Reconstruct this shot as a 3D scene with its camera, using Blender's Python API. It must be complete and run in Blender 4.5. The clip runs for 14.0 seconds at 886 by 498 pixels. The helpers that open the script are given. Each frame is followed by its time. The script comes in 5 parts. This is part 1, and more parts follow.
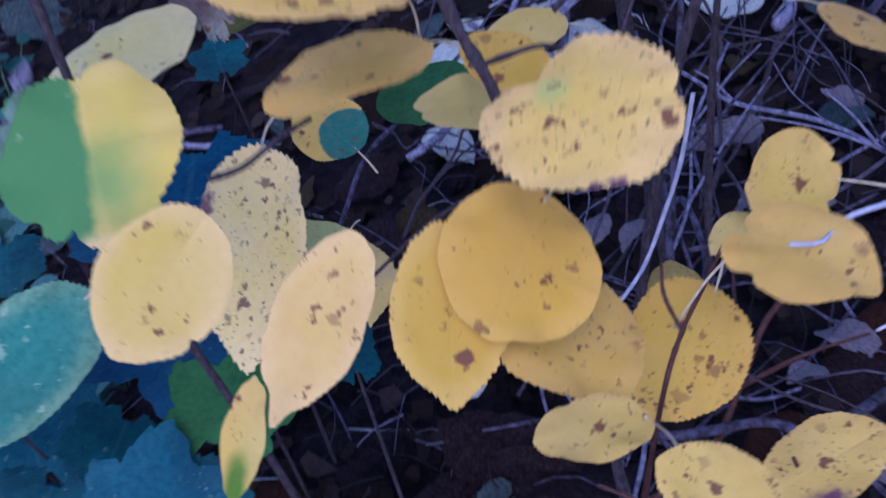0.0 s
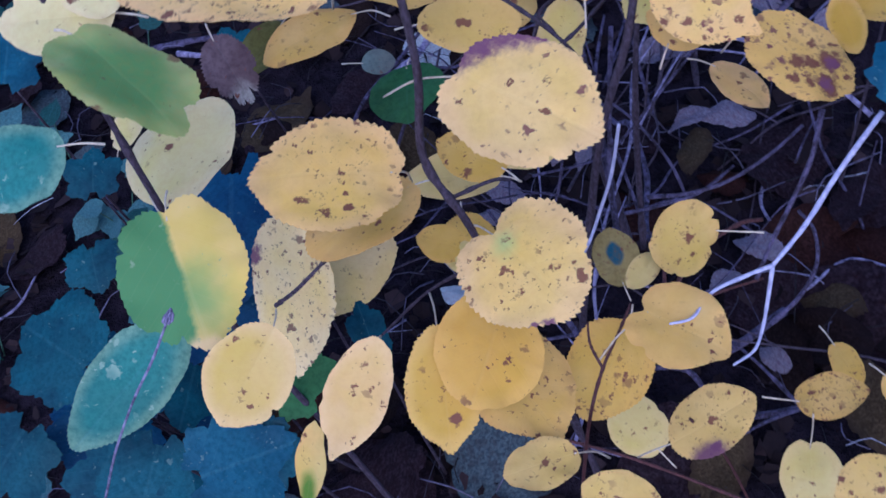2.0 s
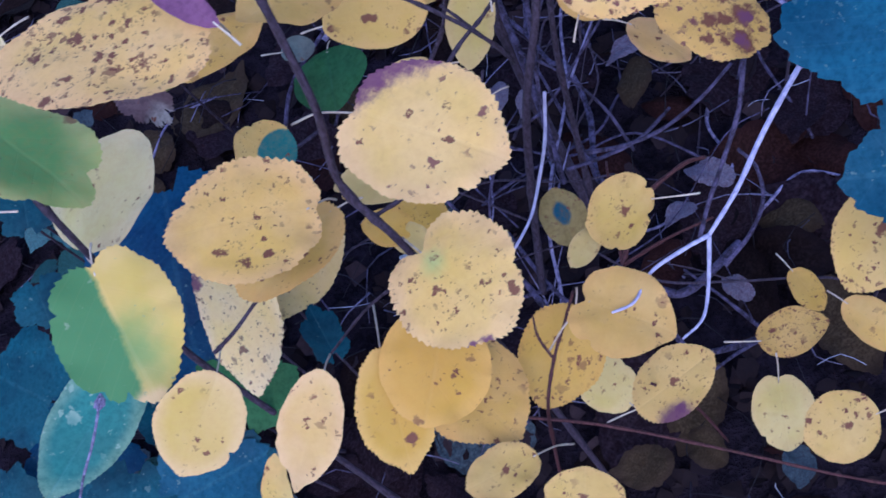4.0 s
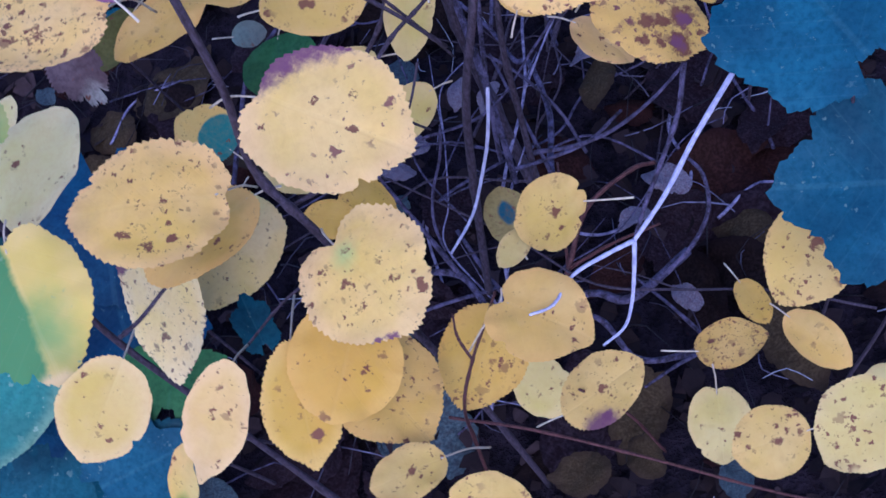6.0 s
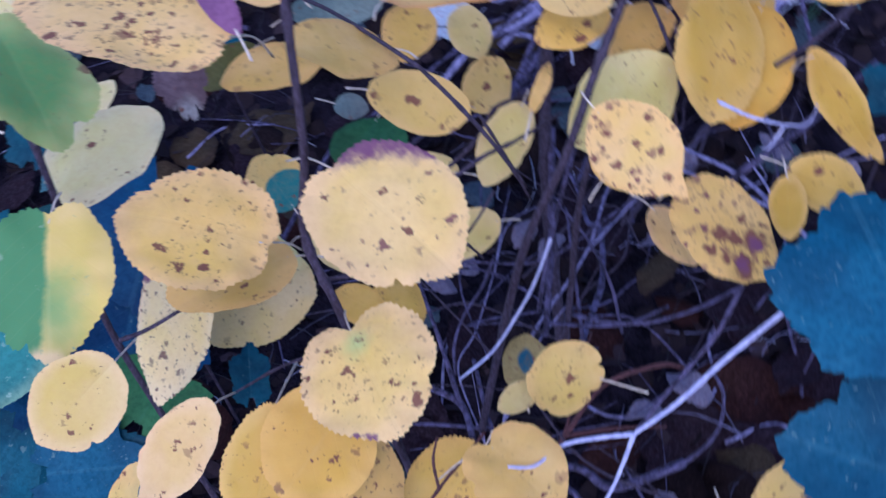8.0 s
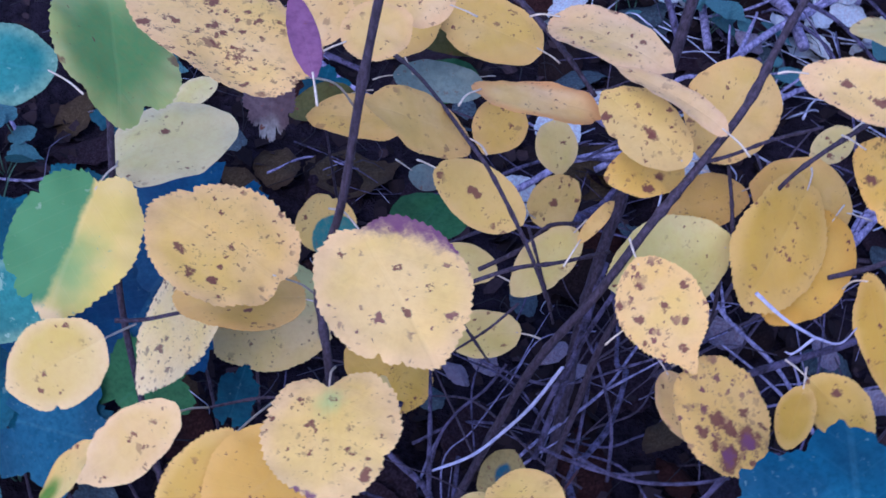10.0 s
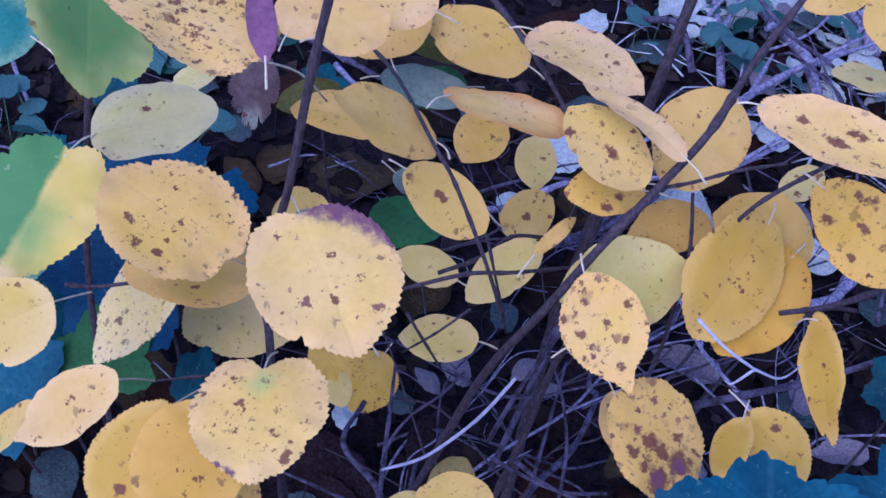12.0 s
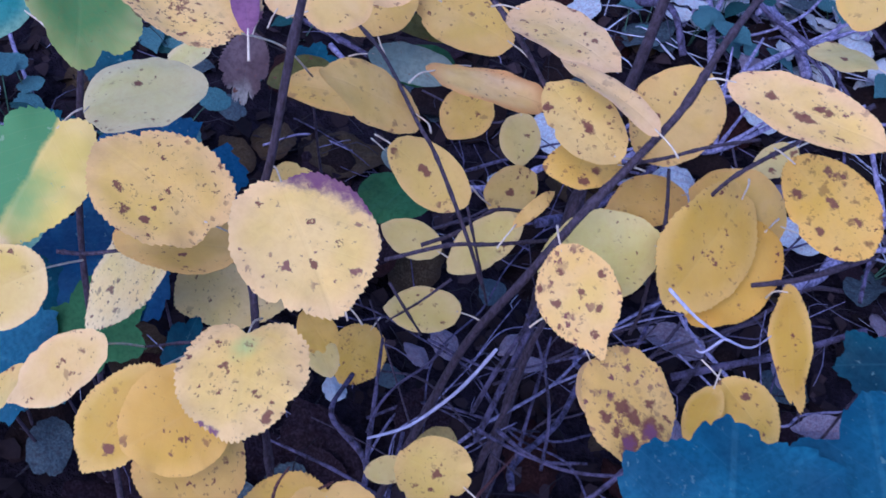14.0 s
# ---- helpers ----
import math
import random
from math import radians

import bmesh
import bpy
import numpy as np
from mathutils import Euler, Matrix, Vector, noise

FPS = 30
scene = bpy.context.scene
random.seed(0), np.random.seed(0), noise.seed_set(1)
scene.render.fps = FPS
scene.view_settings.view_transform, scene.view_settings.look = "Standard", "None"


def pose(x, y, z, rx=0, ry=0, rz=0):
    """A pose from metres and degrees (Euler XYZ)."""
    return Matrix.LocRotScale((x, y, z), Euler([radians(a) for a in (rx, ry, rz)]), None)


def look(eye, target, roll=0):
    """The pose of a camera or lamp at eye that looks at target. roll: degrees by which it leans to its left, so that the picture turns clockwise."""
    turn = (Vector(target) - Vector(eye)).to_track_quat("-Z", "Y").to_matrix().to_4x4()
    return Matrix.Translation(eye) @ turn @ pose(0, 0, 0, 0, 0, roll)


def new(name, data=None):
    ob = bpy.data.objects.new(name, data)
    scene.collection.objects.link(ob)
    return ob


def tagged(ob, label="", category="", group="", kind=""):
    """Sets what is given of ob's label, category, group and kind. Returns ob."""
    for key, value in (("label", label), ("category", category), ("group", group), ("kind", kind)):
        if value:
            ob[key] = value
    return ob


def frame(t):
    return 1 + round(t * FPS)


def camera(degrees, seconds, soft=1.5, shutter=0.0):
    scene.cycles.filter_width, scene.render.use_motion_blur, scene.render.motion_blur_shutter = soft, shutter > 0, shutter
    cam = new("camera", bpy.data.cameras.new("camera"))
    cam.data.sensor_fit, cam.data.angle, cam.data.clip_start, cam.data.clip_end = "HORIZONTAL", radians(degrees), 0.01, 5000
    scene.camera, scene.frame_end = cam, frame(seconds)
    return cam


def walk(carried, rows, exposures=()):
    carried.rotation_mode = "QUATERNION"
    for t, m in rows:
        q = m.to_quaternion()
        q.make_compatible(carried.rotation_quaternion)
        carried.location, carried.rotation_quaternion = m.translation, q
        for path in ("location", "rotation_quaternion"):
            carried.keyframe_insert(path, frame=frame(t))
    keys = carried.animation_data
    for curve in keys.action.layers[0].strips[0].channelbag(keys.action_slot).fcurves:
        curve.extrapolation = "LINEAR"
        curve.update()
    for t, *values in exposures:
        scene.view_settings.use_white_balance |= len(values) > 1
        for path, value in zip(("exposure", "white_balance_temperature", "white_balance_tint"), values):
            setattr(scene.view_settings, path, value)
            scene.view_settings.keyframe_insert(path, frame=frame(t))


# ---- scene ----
# ---- the camera and its way ----
cam = camera(40, 14.0, soft=1.6, shutter=0.9)
walk(cam, [
    (0.0, pose(-0.0905, -0.2129, 0.4097, 50.01, 12.28, -18.62)),
    (0.5, pose(-0.0842, -0.2229, 0.4778, 44.06, 11.74, -18.97)),
    (1.0, pose(-0.0758, -0.2308, 0.5273, 40.50, 12.17, -19.91)),
    (1.5, pose(-0.0649, -0.2357, 0.5541, 38.68, 13.21, -20.30)),
    (2.0, pose(-0.0581, -0.2373, 0.5753, 36.73, 14.29, -21.76)),
    (2.5, pose(-0.0492, -0.2345, 0.5898, 34.41, 15.66, -24.07)),
    (3.0, pose(-0.0416, -0.2253, 0.5915, 32.56, 16.82, -26.59)),
    (3.5, pose(-0.0305, -0.2189, 0.5880, 31.21, 17.91, -28.20)),
    (4.0, pose(-0.0214, -0.2141, 0.5858, 29.91, 18.30, -29.26)),
    (6.3, pose(0.0016, -0.2223, 0.5676, 30.81, 16.23, -25.84)),
    (6.5, pose(0.0015, -0.2225, 0.5669, 31.59, 15.39, -24.73)),
    (7.0, pose(0.0063, -0.2224, 0.5653, 33.91, 13.38, -20.55)),
    (7.5, pose(0.0064, -0.2233, 0.5668, 36.97, 10.17, -15.17)),
    (8.0, pose(0.0041, -0.2226, 0.5716, 39.80, 6.27, -8.51)),
    (8.5, pose(0.0050, -0.2216, 0.5727, 42.13, 2.80, -1.97)),
    (8.7, pose(0.0062, -0.2210, 0.5732, 42.66, 1.59, 0.10)),
    (10.8, pose(0.0367, -0.2240, 0.5763, 44.29, -5.81, 10.57)),
    (11.0, pose(0.0403, -0.2244, 0.5763, 44.37, -6.05, 11.14)),
    (11.5, pose(0.0466, -0.2242, 0.5779, 44.27, -6.62, 12.28)),
    (12.0, pose(0.0509, -0.2256, 0.5775, 44.37, -6.99, 12.97)),
    (12.5, pose(0.0550, -0.2265, 0.5768, 44.42, -7.02, 13.43)),
    (13.0, pose(0.0552, -0.2270, 0.5761, 44.27, -7.07, 13.46)),
    (13.5, pose(0.0580, -0.2301, 0.5786, 43.99, -7.07, 13.51)),
    (14.0, pose(0.0610, -0.2370, 0.5842, 43.67, -7.19, 13.32)),
], exposures=[(0.0, -0.08, 5160, 20), (4.0, 0.03, 5110, 23), (8.0, 0.15, 5040, 24.8), (11.0, 0.14, 5040, 25), (14.0, 0.12, 5040, 25.3)])

# ---- daylight: open shade under a cold, hazy sky ----
world = bpy.data.worlds.new("sky")
scene.world = world
world.use_nodes = True
wn = world.node_tree
sky = wn.nodes.new("ShaderNodeTexSky")
sky.sky_type, sky.sun_disc = "NISHITA", False
sky.sun_elevation, sky.sun_rotation = radians(48), radians(200)
sky.air_density, sky.dust_density, sky.ozone_density = 1.0, 2.0, 1.5
wn.nodes["Background"].inputs[1].default_value = 0.25
wn.links.new(sky.outputs[0], wn.nodes["Background"].inputs[0])

sun_data = bpy.data.lights.new("sun", "SUN")
sun_data.energy, sun_data.angle, sun_data.color = 1.0, radians(50), (1.0, 0.95, 0.90)
sun = new("sun", sun_data)
sun.matrix_world = look((-0.35, -1.0, 1.6), (0.0, 0.05, 0.2))
scene.view_settings.exposure = 0.0


# ---- materials ----
class Nodes:
    """Small helper round one node tree."""

    def __init__(self, name):
        self.mat = bpy.data.materials.new(name)
        self.mat.use_nodes = True
        self.tree = self.mat.node_tree
        self.tree.nodes.clear()

    def add(self, kind, **values):
        node = self.tree.nodes.new("ShaderNode" + kind)
        for key, value in values.items():
            setattr(node, key, value)
        return node

    def put(self, socket, value):
        if hasattr(value, "is_output"):
            self.tree.links.new(value, socket)
        elif isinstance(value, (tuple, list)) and len(value) == 3 and socket.type == "RGBA":
            socket.default_value = (*value, 1)
        else:
            socket.default_value = value

    def math(self, op, a, b=0.0, c=None):
        node = self.add("Math", operation=op)
        self.put(node.inputs[0], a)
        self.put(node.inputs[1], b)
        if c is not None:
            self.put(node.inputs[2], c)
        return node.outputs[0]

    def mix(self, fac, a, b):
        node = self.add("Mix", data_type="RGBA")
        self.put(node.inputs[0], fac)
        self.put(node.inputs[6], a)
        self.put(node.inputs[7], b)
        return node.outputs[2]

    def step(self, value, low, high, a=0.0, b=1.0):
        node = self.add("MapRange", interpolation_type="SMOOTHSTEP")
        for n, v in enumerate((value, low, high, a, b)):
            self.put(node.inputs[n], v)
        return node.outputs[0]

    def noise(self, where, scale, detail=3.0, rough=0.55):
        node = self.add("TexNoise")
        self.put(node.inputs["Vector"], where)
        for key, v in (("Scale", scale), ("Detail", detail), ("Roughness", rough)):
            node.inputs[key].default_value = v
        return node

    def shifted(self, scale=1.0):
        """Object coordinates, moved by the object's own random number."""
        coords, info = self.add("TexCoord"), self.add("ObjectInfo")
        node = self.add("VectorMath", operation="ADD")
        self.put(node.inputs[0], coords.outputs["Object"])
        far = self.math("MULTIPLY", info.outputs["Random"], 7.3)
        both = self.add("CombineXYZ")
        self.put(both.inputs[0], far)
        self.put(both.inputs[1], self.math("MULTIPLY", far, 1.7))
        self.put(both.inputs[2], far)
        self.put(node.inputs[1], both.outputs[0])
        return node.outputs[0]

    def finish(self, colour, rough=0.6, spec=0.35, bump=None, strength=0.3, distance=0.001, through_light=0.0, metal=0.0, glow=None):
        out, main = self.add("OutputMaterial"), self.add("BsdfPrincipled")
        self.put(main.inputs["Base Color"], colour)
        self.put(main.inputs["Roughness"], rough)
        main.inputs["Specular IOR Level"].default_value = spec
        if bump is not None:
            b = self.add("Bump")
            b.inputs["Strength"].default_value, b.inputs["Distance"].default_value = strength, distance
            self.put(b.inputs["Height"], bump)
            self.put(main.inputs["Normal"], b.outputs[0])
        surface = main.outputs[0]
        if through_light > 0:
            thin, both = self.add("BsdfTranslucent"), self.add("MixShader")
            self.put(thin.inputs[0], colour)
            both.inputs[0].default_value = through_light
            self.put(both.inputs[1], surface)
            self.put(both.inputs[2], thin.outputs[0])
            surface = both.outputs[0]
        self.put(out.inputs[0], surface)
        return self.mat


BROWN, PURPLE = (0.20, 0.072, 0.052), (0.20, 0.075, 0.15)


def leaf_material(name, base, second, spots=0.25, spot_size=150.0, blotches=(), stain=(), green=None, veins=0.06, spot_colour=BROWN, edge=None, spread=0.06, spec=0.25):
    """A leaf blade: u runs across it, v from its base to its tip. blotches and stain: (u, v, radius) of brown blots and purple patches.
    green: (colour, u, v, reach, softness), the part that is still green. spots: the share of small cells that hold a speck."""
    m = Nodes(name)
    if base[0] > base[2]:
        base, second = (base[0], base[1], base[2] * 1.03), (second[0], second[1], second[2] * 1.03)
    coords = m.add("TexCoord")
    uv = m.add("SeparateXYZ")
    m.put(uv.inputs[0], coords.outputs["UV"])
    u, v = uv.outputs[0], uv.outputs[1]
    where = m.shifted()
    broad, fine = m.noise(where, 38, 3), m.noise(where, 420, 4, 0.65)
    colour = m.mix(m.step(broad.outputs[0], 0.36, 0.64), base, second)
    wide = m.noise(where, 17, 2)
    warm = (base[0] * 0.98, base[1] * 0.93, base[2] * 0.80) if base[0] > base[2] else (base[0], base[1] * 0.6, base[2] * 0.6)
    colour = m.mix(m.step(wide.outputs[0], 0.42, 0.66, 0.0, 0.6), colour, warm)
    if base[0] > 0.5:
        cool = m.noise(where, 29, 2)
        colour = m.mix(m.step(cool.outputs[0], 0.46, 0.68, 0.0, 0.6), colour, (base[0] * 0.96, base[1] * 0.97, base[2] * 0.66))
    patchy = m.noise(where, 105, 3)
    colour = m.mix(m.step(patchy.outputs[0], 0.5, 0.72, 0.0, 0.4), colour, second)
    side = m.math("ABSOLUTE", m.math("SUBTRACT", u, 0.5))
    for tone, gu, gv, reach, soft in ([green] if isinstance(green, tuple) else green or []):
        far = m.math("SQRT", m.math("ADD", m.math("POWER", m.math("SUBTRACT", u, gu), 2.0), m.math("POWER", m.math("SUBTRACT", v, gv), 2.0)))
        loose = 0.20 if reach > 1 else 0.10 if soft < 0.025 else 0.45
        far = m.math("ADD", far, m.math("MULTIPLY", m.math("SUBTRACT", broad.outputs[0], 0.5), loose))
        far = m.math("ADD", far, m.math("MULTIPLY", m.math("SUBTRACT", fine.outputs[0], 0.5), 0.05))
        colour = m.mix(m.step(far, reach - soft, reach + soft, 1.0, 0.0), colour, tone)
    if edge is None and base[0] > base[2] and green is None:
        edge = (min(0.92, base[0] * 1.05), base[1] * 1.00, min(0.9, base[2] * 1.22))
    if edge:
        rim = m.math("SQRT", m.math("ADD", m.math("POWER", m.math("MULTIPLY", side, 2.0), 2.0), m.math("POWER", m.math("MULTIPLY", m.math("SUBTRACT", v, 0.5), 2.0), 2.0)))
        rim = m.math("ADD", rim, m.math("MULTIPLY", m.math("SUBTRACT", broad.outputs[0], 0.5), 0.35))
        colour = m.mix(m.step(rim, 0.62, 1.02, 0.0, 0.7), colour, edge)
    # midrib and side veins, a little paler, and raised
    rib = m.step(side, 0.008, 0.022, 1.0, 0.0)
    wave = m.math("FRACT", m.math("MULTIPLY", m.math("SUBTRACT", v, m.math("MULTIPLY", side, 0.75)), 7.0))
    vein = m.step(m.math("ABSOLUTE", m.math("SUBTRACT", wave, 0.5)), 0.0, 0.06, 1.0, 0.0)
    lines = m.math("MAXIMUM", rib, m.math("MULTIPLY", vein, 0.5))
    pale = m.mix(0.5, colour, (0.80, 0.72, 0.42) if base[0] > 0.4 else (0.10, 0.30, 0.36))
    colour = m.mix(m.math("MULTIPLY", lines, veins), colour, pale)
    # mottling
    mottle = (0.55, 0.30, 0.10) if base[0] > 0.4 else (base[0] * 0.5, base[1] * 0.45, base[2] * 0.5)
    strength = 0.03 if isinstance(green, list) else 0.16 if base[0] > 0.4 else 0.5
    colour = m.mix(m.step(fine.outputs[0], 0.35, 0.75, 0.0, strength), colour, mottle)
    if spots > 0:
        warp = m.add("VectorMath", operation="MULTIPLY_ADD")
        m.put(warp.inputs[0], m.noise(where, 600, 2).outputs["Color"])
        warp.inputs[1].default_value = (0.004, 0.004, 0.004)
        m.put(warp.inputs[2], where)
        for scale, share, size in ((spot_size * 1.2, spots * 0.7, 0.50), (spot_size * 2.7, spots * 0.9, 0.55), (spot_size * 5.5, spots * 0.45, 0.5)):
            cells = m.add("TexVoronoi")
            cells.inputs["Scale"].default_value = scale
            m.put(cells.inputs["Vector"], warp.outputs[0])
            chosen = m.add("SeparateColor")
            m.put(chosen.inputs[0], cells.outputs["Color"])
            size_here = m.math("MULTIPLY", chosen.outputs[1], size)
            inside = m.step(m.math("SUBTRACT", cells.outputs["Distance"], size_here), -0.11, 0.05, 1.0, 0.0)
            held = m.math("LESS_THAN", chosen.outputs[0], share)
            patch = m.step(m.noise(where, 55, 2).outputs[0], 0.40, 0.53, spread, 1.0)
            deep = m.step(chosen.outputs[2], 0.0, 0.7, 0.4, 0.95)
            colour = m.mix(m.math("MULTIPLY", m.math("MULTIPLY", inside, held), m.math("MULTIPLY", patch, deep)), colour, spot_colour)
    for group, tone, blur in ((blotches, BROWN, 0.3), (stain, PURPLE, 0.5)):
        for bu, bv, r in group:
            far = m.math("SQRT", m.math("ADD", m.math("POWER", m.math("SUBTRACT", u, bu), 2.0), m.math("POWER", m.math("SUBTRACT", v, bv), 2.0)))
            far = m.math("ADD", far, m.math("MULTIPLY", m.math("SUBTRACT", m.noise(where, 330, 4, 0.7).outputs[0], 0.5), 0.28 if tone is BROWN else 0.2))
            colour = m.mix(m.step(far, r * (1 - blur), r * (1 + blur), 0.92, 0.0), colour, tone)
    height = m.math("ADD", m.math("MULTIPLY", lines, 0.22), m.math("ADD", m.math("MULTIPLY", fine.outputs[0], 0.35), m.math("MULTIPLY", broad.outputs[0], 0.8)))
    rough = m.step(fine.outputs[0], 0.3, 0.7, 0.5, 0.75)
    return m.finish(colour, rough, spec, height, 0.4, 0.0006, 0.34)


def rough_material(name, dark, light, scale, rough=0.8, bump=0.6, streak=(1, 1, 1), depth=0.002, spec=0.25):
    m = Nodes(name)
    stretched = m.add("VectorMath", operation="MULTIPLY")
    m.put(stretched.inputs[0], m.shifted())
    stretched.inputs[1].default_value = streak
    a, b = m.noise(stretched.outputs[0], scale, 5, 0.65), m.noise(stretched.outputs[0], scale * 7, 3, 0.6)
    fac = m.math("ADD", m.math("MULTIPLY", a.outputs[0], 0.7), m.math("MULTIPLY", b.outputs[0], 0.3))
    colour = m.mix(m.step(fac, 0.35, 0.66), dark, light)
    return m.finish(colour, rough, spec, fac, bump, depth)


YEL, YEL2 = (0.77, 0.525, 0.195), (0.83, 0.60, 0.29)
GOLD, GOLD2 = (0.72, 0.475, 0.12), (0.78, 0.54, 0.19)
DEEP, DEEP2 = (0.69, 0.445, 0.085), (0.74, 0.495, 0.13)
PALE, PALE2 = (0.68, 0.545, 0.195), (0.72, 0.59, 0.25)
# yellow made darker for the low leaves, whose shade is in the colour
LOW_SHADE, LOW_SHADE2 = (0.70, 0.50, 0.140), (0.74, 0.535, 0.190)
LIME, LIME2 = (0.74, 0.66, 0.32), (0.78, 0.70, 0.39)

bark = rough_material("bark", (0.018, 0.013, 0.022), (0.075, 0.056, 0.090), 700, 0.75, 0.6, (1, 1, 0.35), 0.0008)
red_bark = rough_material("red_bark", (0.035, 0.012, 0.014), (0.105, 0.040, 0.045), 700, 0.6, 0.4, (1, 1, 0.35), 0.0006)
# purplish bark; its lighter mottles stand in for lavender highlights on the twigs
dead_bark = rough_material("dead_bark", (0.008, 0.006, 0.014), (0.105, 0.090, 0.180), 230, 0.85, 0.7, (1, 1, 0.4), 0.001)
lilac_bark = rough_material("lilac_bark", (0.055, 0.05, 0.11), (0.30, 0.275, 0.46), 300, 0.8, 0.6, (1, 1, 0.4), 0.001)
pale_bark = rough_material("pale_bark", (0.28, 0.28, 0.46), (0.50, 0.50, 0.72), 500, 0.7, 0.5, (1, 1, 0.4), 0.0008)
stalk = rough_material("stalk", (0.46, 0.37, 0.29), (0.68, 0.60, 0.52), 300, 0.5, 0.2)
# near-black: dark soil, with canopy shade and its blue cast in the colour
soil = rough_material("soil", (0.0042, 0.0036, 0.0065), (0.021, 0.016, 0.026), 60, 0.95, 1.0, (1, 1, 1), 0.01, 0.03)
straw_nodes = Nodes("straw")
straw_pick = straw_nodes.add("NewGeometry").outputs["Random Per Island"]
straw_tone = straw_nodes.mix(straw_nodes.step(straw_pick, 0.5, 1.0), (0.006, 0.005, 0.010), (0.190, 0.178, 0.310))
straw_tone = straw_nodes.mix(straw_nodes.step(straw_nodes.noise(straw_nodes.shifted(), 160, 4).outputs[0], 0.4, 0.7, 0.0, 0.7), straw_tone, (0.020, 0.014, 0.020))
straw = straw_nodes.finish(straw_tone, 0.75, 0.25)
# pale straw, brightened in colour for the bluish light farther back
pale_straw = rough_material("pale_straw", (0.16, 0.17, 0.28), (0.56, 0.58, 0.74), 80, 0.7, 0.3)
crumb_nodes = Nodes("leaf_crumbs")
crumb_island = crumb_nodes.add("NewGeometry")
# rotten-leaf tones, lowered further for the shade under the plants
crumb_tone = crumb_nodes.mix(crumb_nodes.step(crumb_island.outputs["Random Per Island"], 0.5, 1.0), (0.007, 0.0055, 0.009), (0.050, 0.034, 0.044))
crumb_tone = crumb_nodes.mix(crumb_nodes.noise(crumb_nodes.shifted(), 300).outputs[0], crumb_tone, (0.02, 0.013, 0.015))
crumbs = crumb_nodes.finish(crumb_tone, 0.85, 0.08)


def look_of(label, *args, **kw):
    return label, leaf_material(label.replace(" ", "_"), *args, **kw)


look_a = look_of("pale yellow leaf with a purple rim and brown specks", (0.84, 0.607, 0.185), (0.87, 0.635, 0.245), 0.16, 190, ((0.50, 0.65, 0.020), (0.72, 0.58, 0.018), (0.30, 0.16, 0.014), (0.58, 0.37, 0.010)), ((0.60, -0.03, 0.13), (0.76, 0.03, 0.15), (0.91, 0.13, 0.15), (1.0, 0.27, 0.12), (1.03, 0.40, 0.07)), spot_colour=(0.26, 0.11, 0.09), edge=(0.87, 0.605, 0.30))
look_b = look_of("round yellow leaf with brown spots and blots", (0.82, 0.560, 0.155), (0.84, 0.590, 0.21), 0.34, 190, ((0.72, 0.66, 0.026), (0.86, 0.54, 0.026), (0.5, 0.42, 0.012)), edge=(0.84, 0.565, 0.25))
look_h = look_of("yellow heart-shaped leaf with a greenish middle", (0.82, 0.590, 0.185), (0.85, 0.62, 0.25), 0.26, 210, ((0.62, 0.66, 0.025), (0.35, 0.6, 0.02), (0.7, 0.85, 0.03), (0.3, 0.22, 0.022)), ((0.30, 0.93, 0.045), (0.22, 0.86, 0.03)), ((0.50, 0.60, 0.22), 0.5, 0.24, 0.035, 0.12), edge=(0.86, 0.615, 0.31))
look_c = look_of("small plain yellow leaf", (0.71, 0.53, 0.16), (0.75, 0.57, 0.22), 0.08, 190, ((0.52, 0.65, 0.020),), edge=(0.82, 0.61, 0.32))
look_plain = look_of("clear pale-yellow pointed leaf", (0.77, 0.55, 0.23), (0.80, 0.58, 0.29), 0.08, 190, ((0.66, 0.4, 0.018), (0.72, 0.82, 0.02)), edge=(0.82, 0.59, 0.31))
look_speck = look_of("pale leaf densely flecked with brown", (0.96, 0.76, 0.36), (0.96, 0.79, 0.44), 0.42, 160, (), ((0.08, 0.28, 0.07),), spot_colour=(0.20, 0.09, 0.08), spread=0.9)
# golden leaves in shade: the shade is put into this deeper tone
look_deep_shaded = look_of("deep golden leaf, shade in its colour", (0.65, 0.41, 0.065), (0.70, 0.46, 0.10), 0.24, 160, edge=(0.80, 0.54, 0.17))
look_pale = look_of("thin pale-yellow leaf", PALE, PALE2, 0.14, 180)
look_palespot = look_of("pale yellow leaf with small spots", PALE, PALE2, 0.40, 180)
look_halfgreen = look_of("leaf half green and half yellow", (0.78, 0.60, 0.16), (0.81, 0.62, 0.22), 0.015, 240, (), (), [((0.29, 0.43, 0.14), 0.53, 0.68, 0.20, 0.20), ((0.115, 0.31, 0.120), -2.0, 0.45, 2.49, 0.03), ((0.82, 0.64, 0.33), 0.42, 1.04, 0.12, 0.05)], veins=0.12, spot_colour=(0.30, 0.42, 0.26))
look_green = look_of("green leaf with a yellowing rim", (0.58, 0.60, 0.20), (0.66, 0.64, 0.28), 0.06, 150, (), (), ((0.16, 0.36, 0.11), 0.5, 0.50, 0.42, 0.22))
look_palegreen = look_of("pale greenish-yellow leaf", LIME, LIME2, 0.12, 170)
look_t = look_of("large yellow leaf with many brown blots and a folded purple edge", (0.86, 0.60, 0.215), (0.88, 0.635, 0.29), 0.80, 150, ((0.4, 0.62, 0.035), (0.55, 0.48, 0.03), (0.62, 0.3, 0.03), (0.5, 0.8, 0.035), (0.3, 0.4, 0.025), (0.75, 0.6, 0.025), (0.2, 0.7, 0.03)), ((0.25, 0.06, 0.05),))
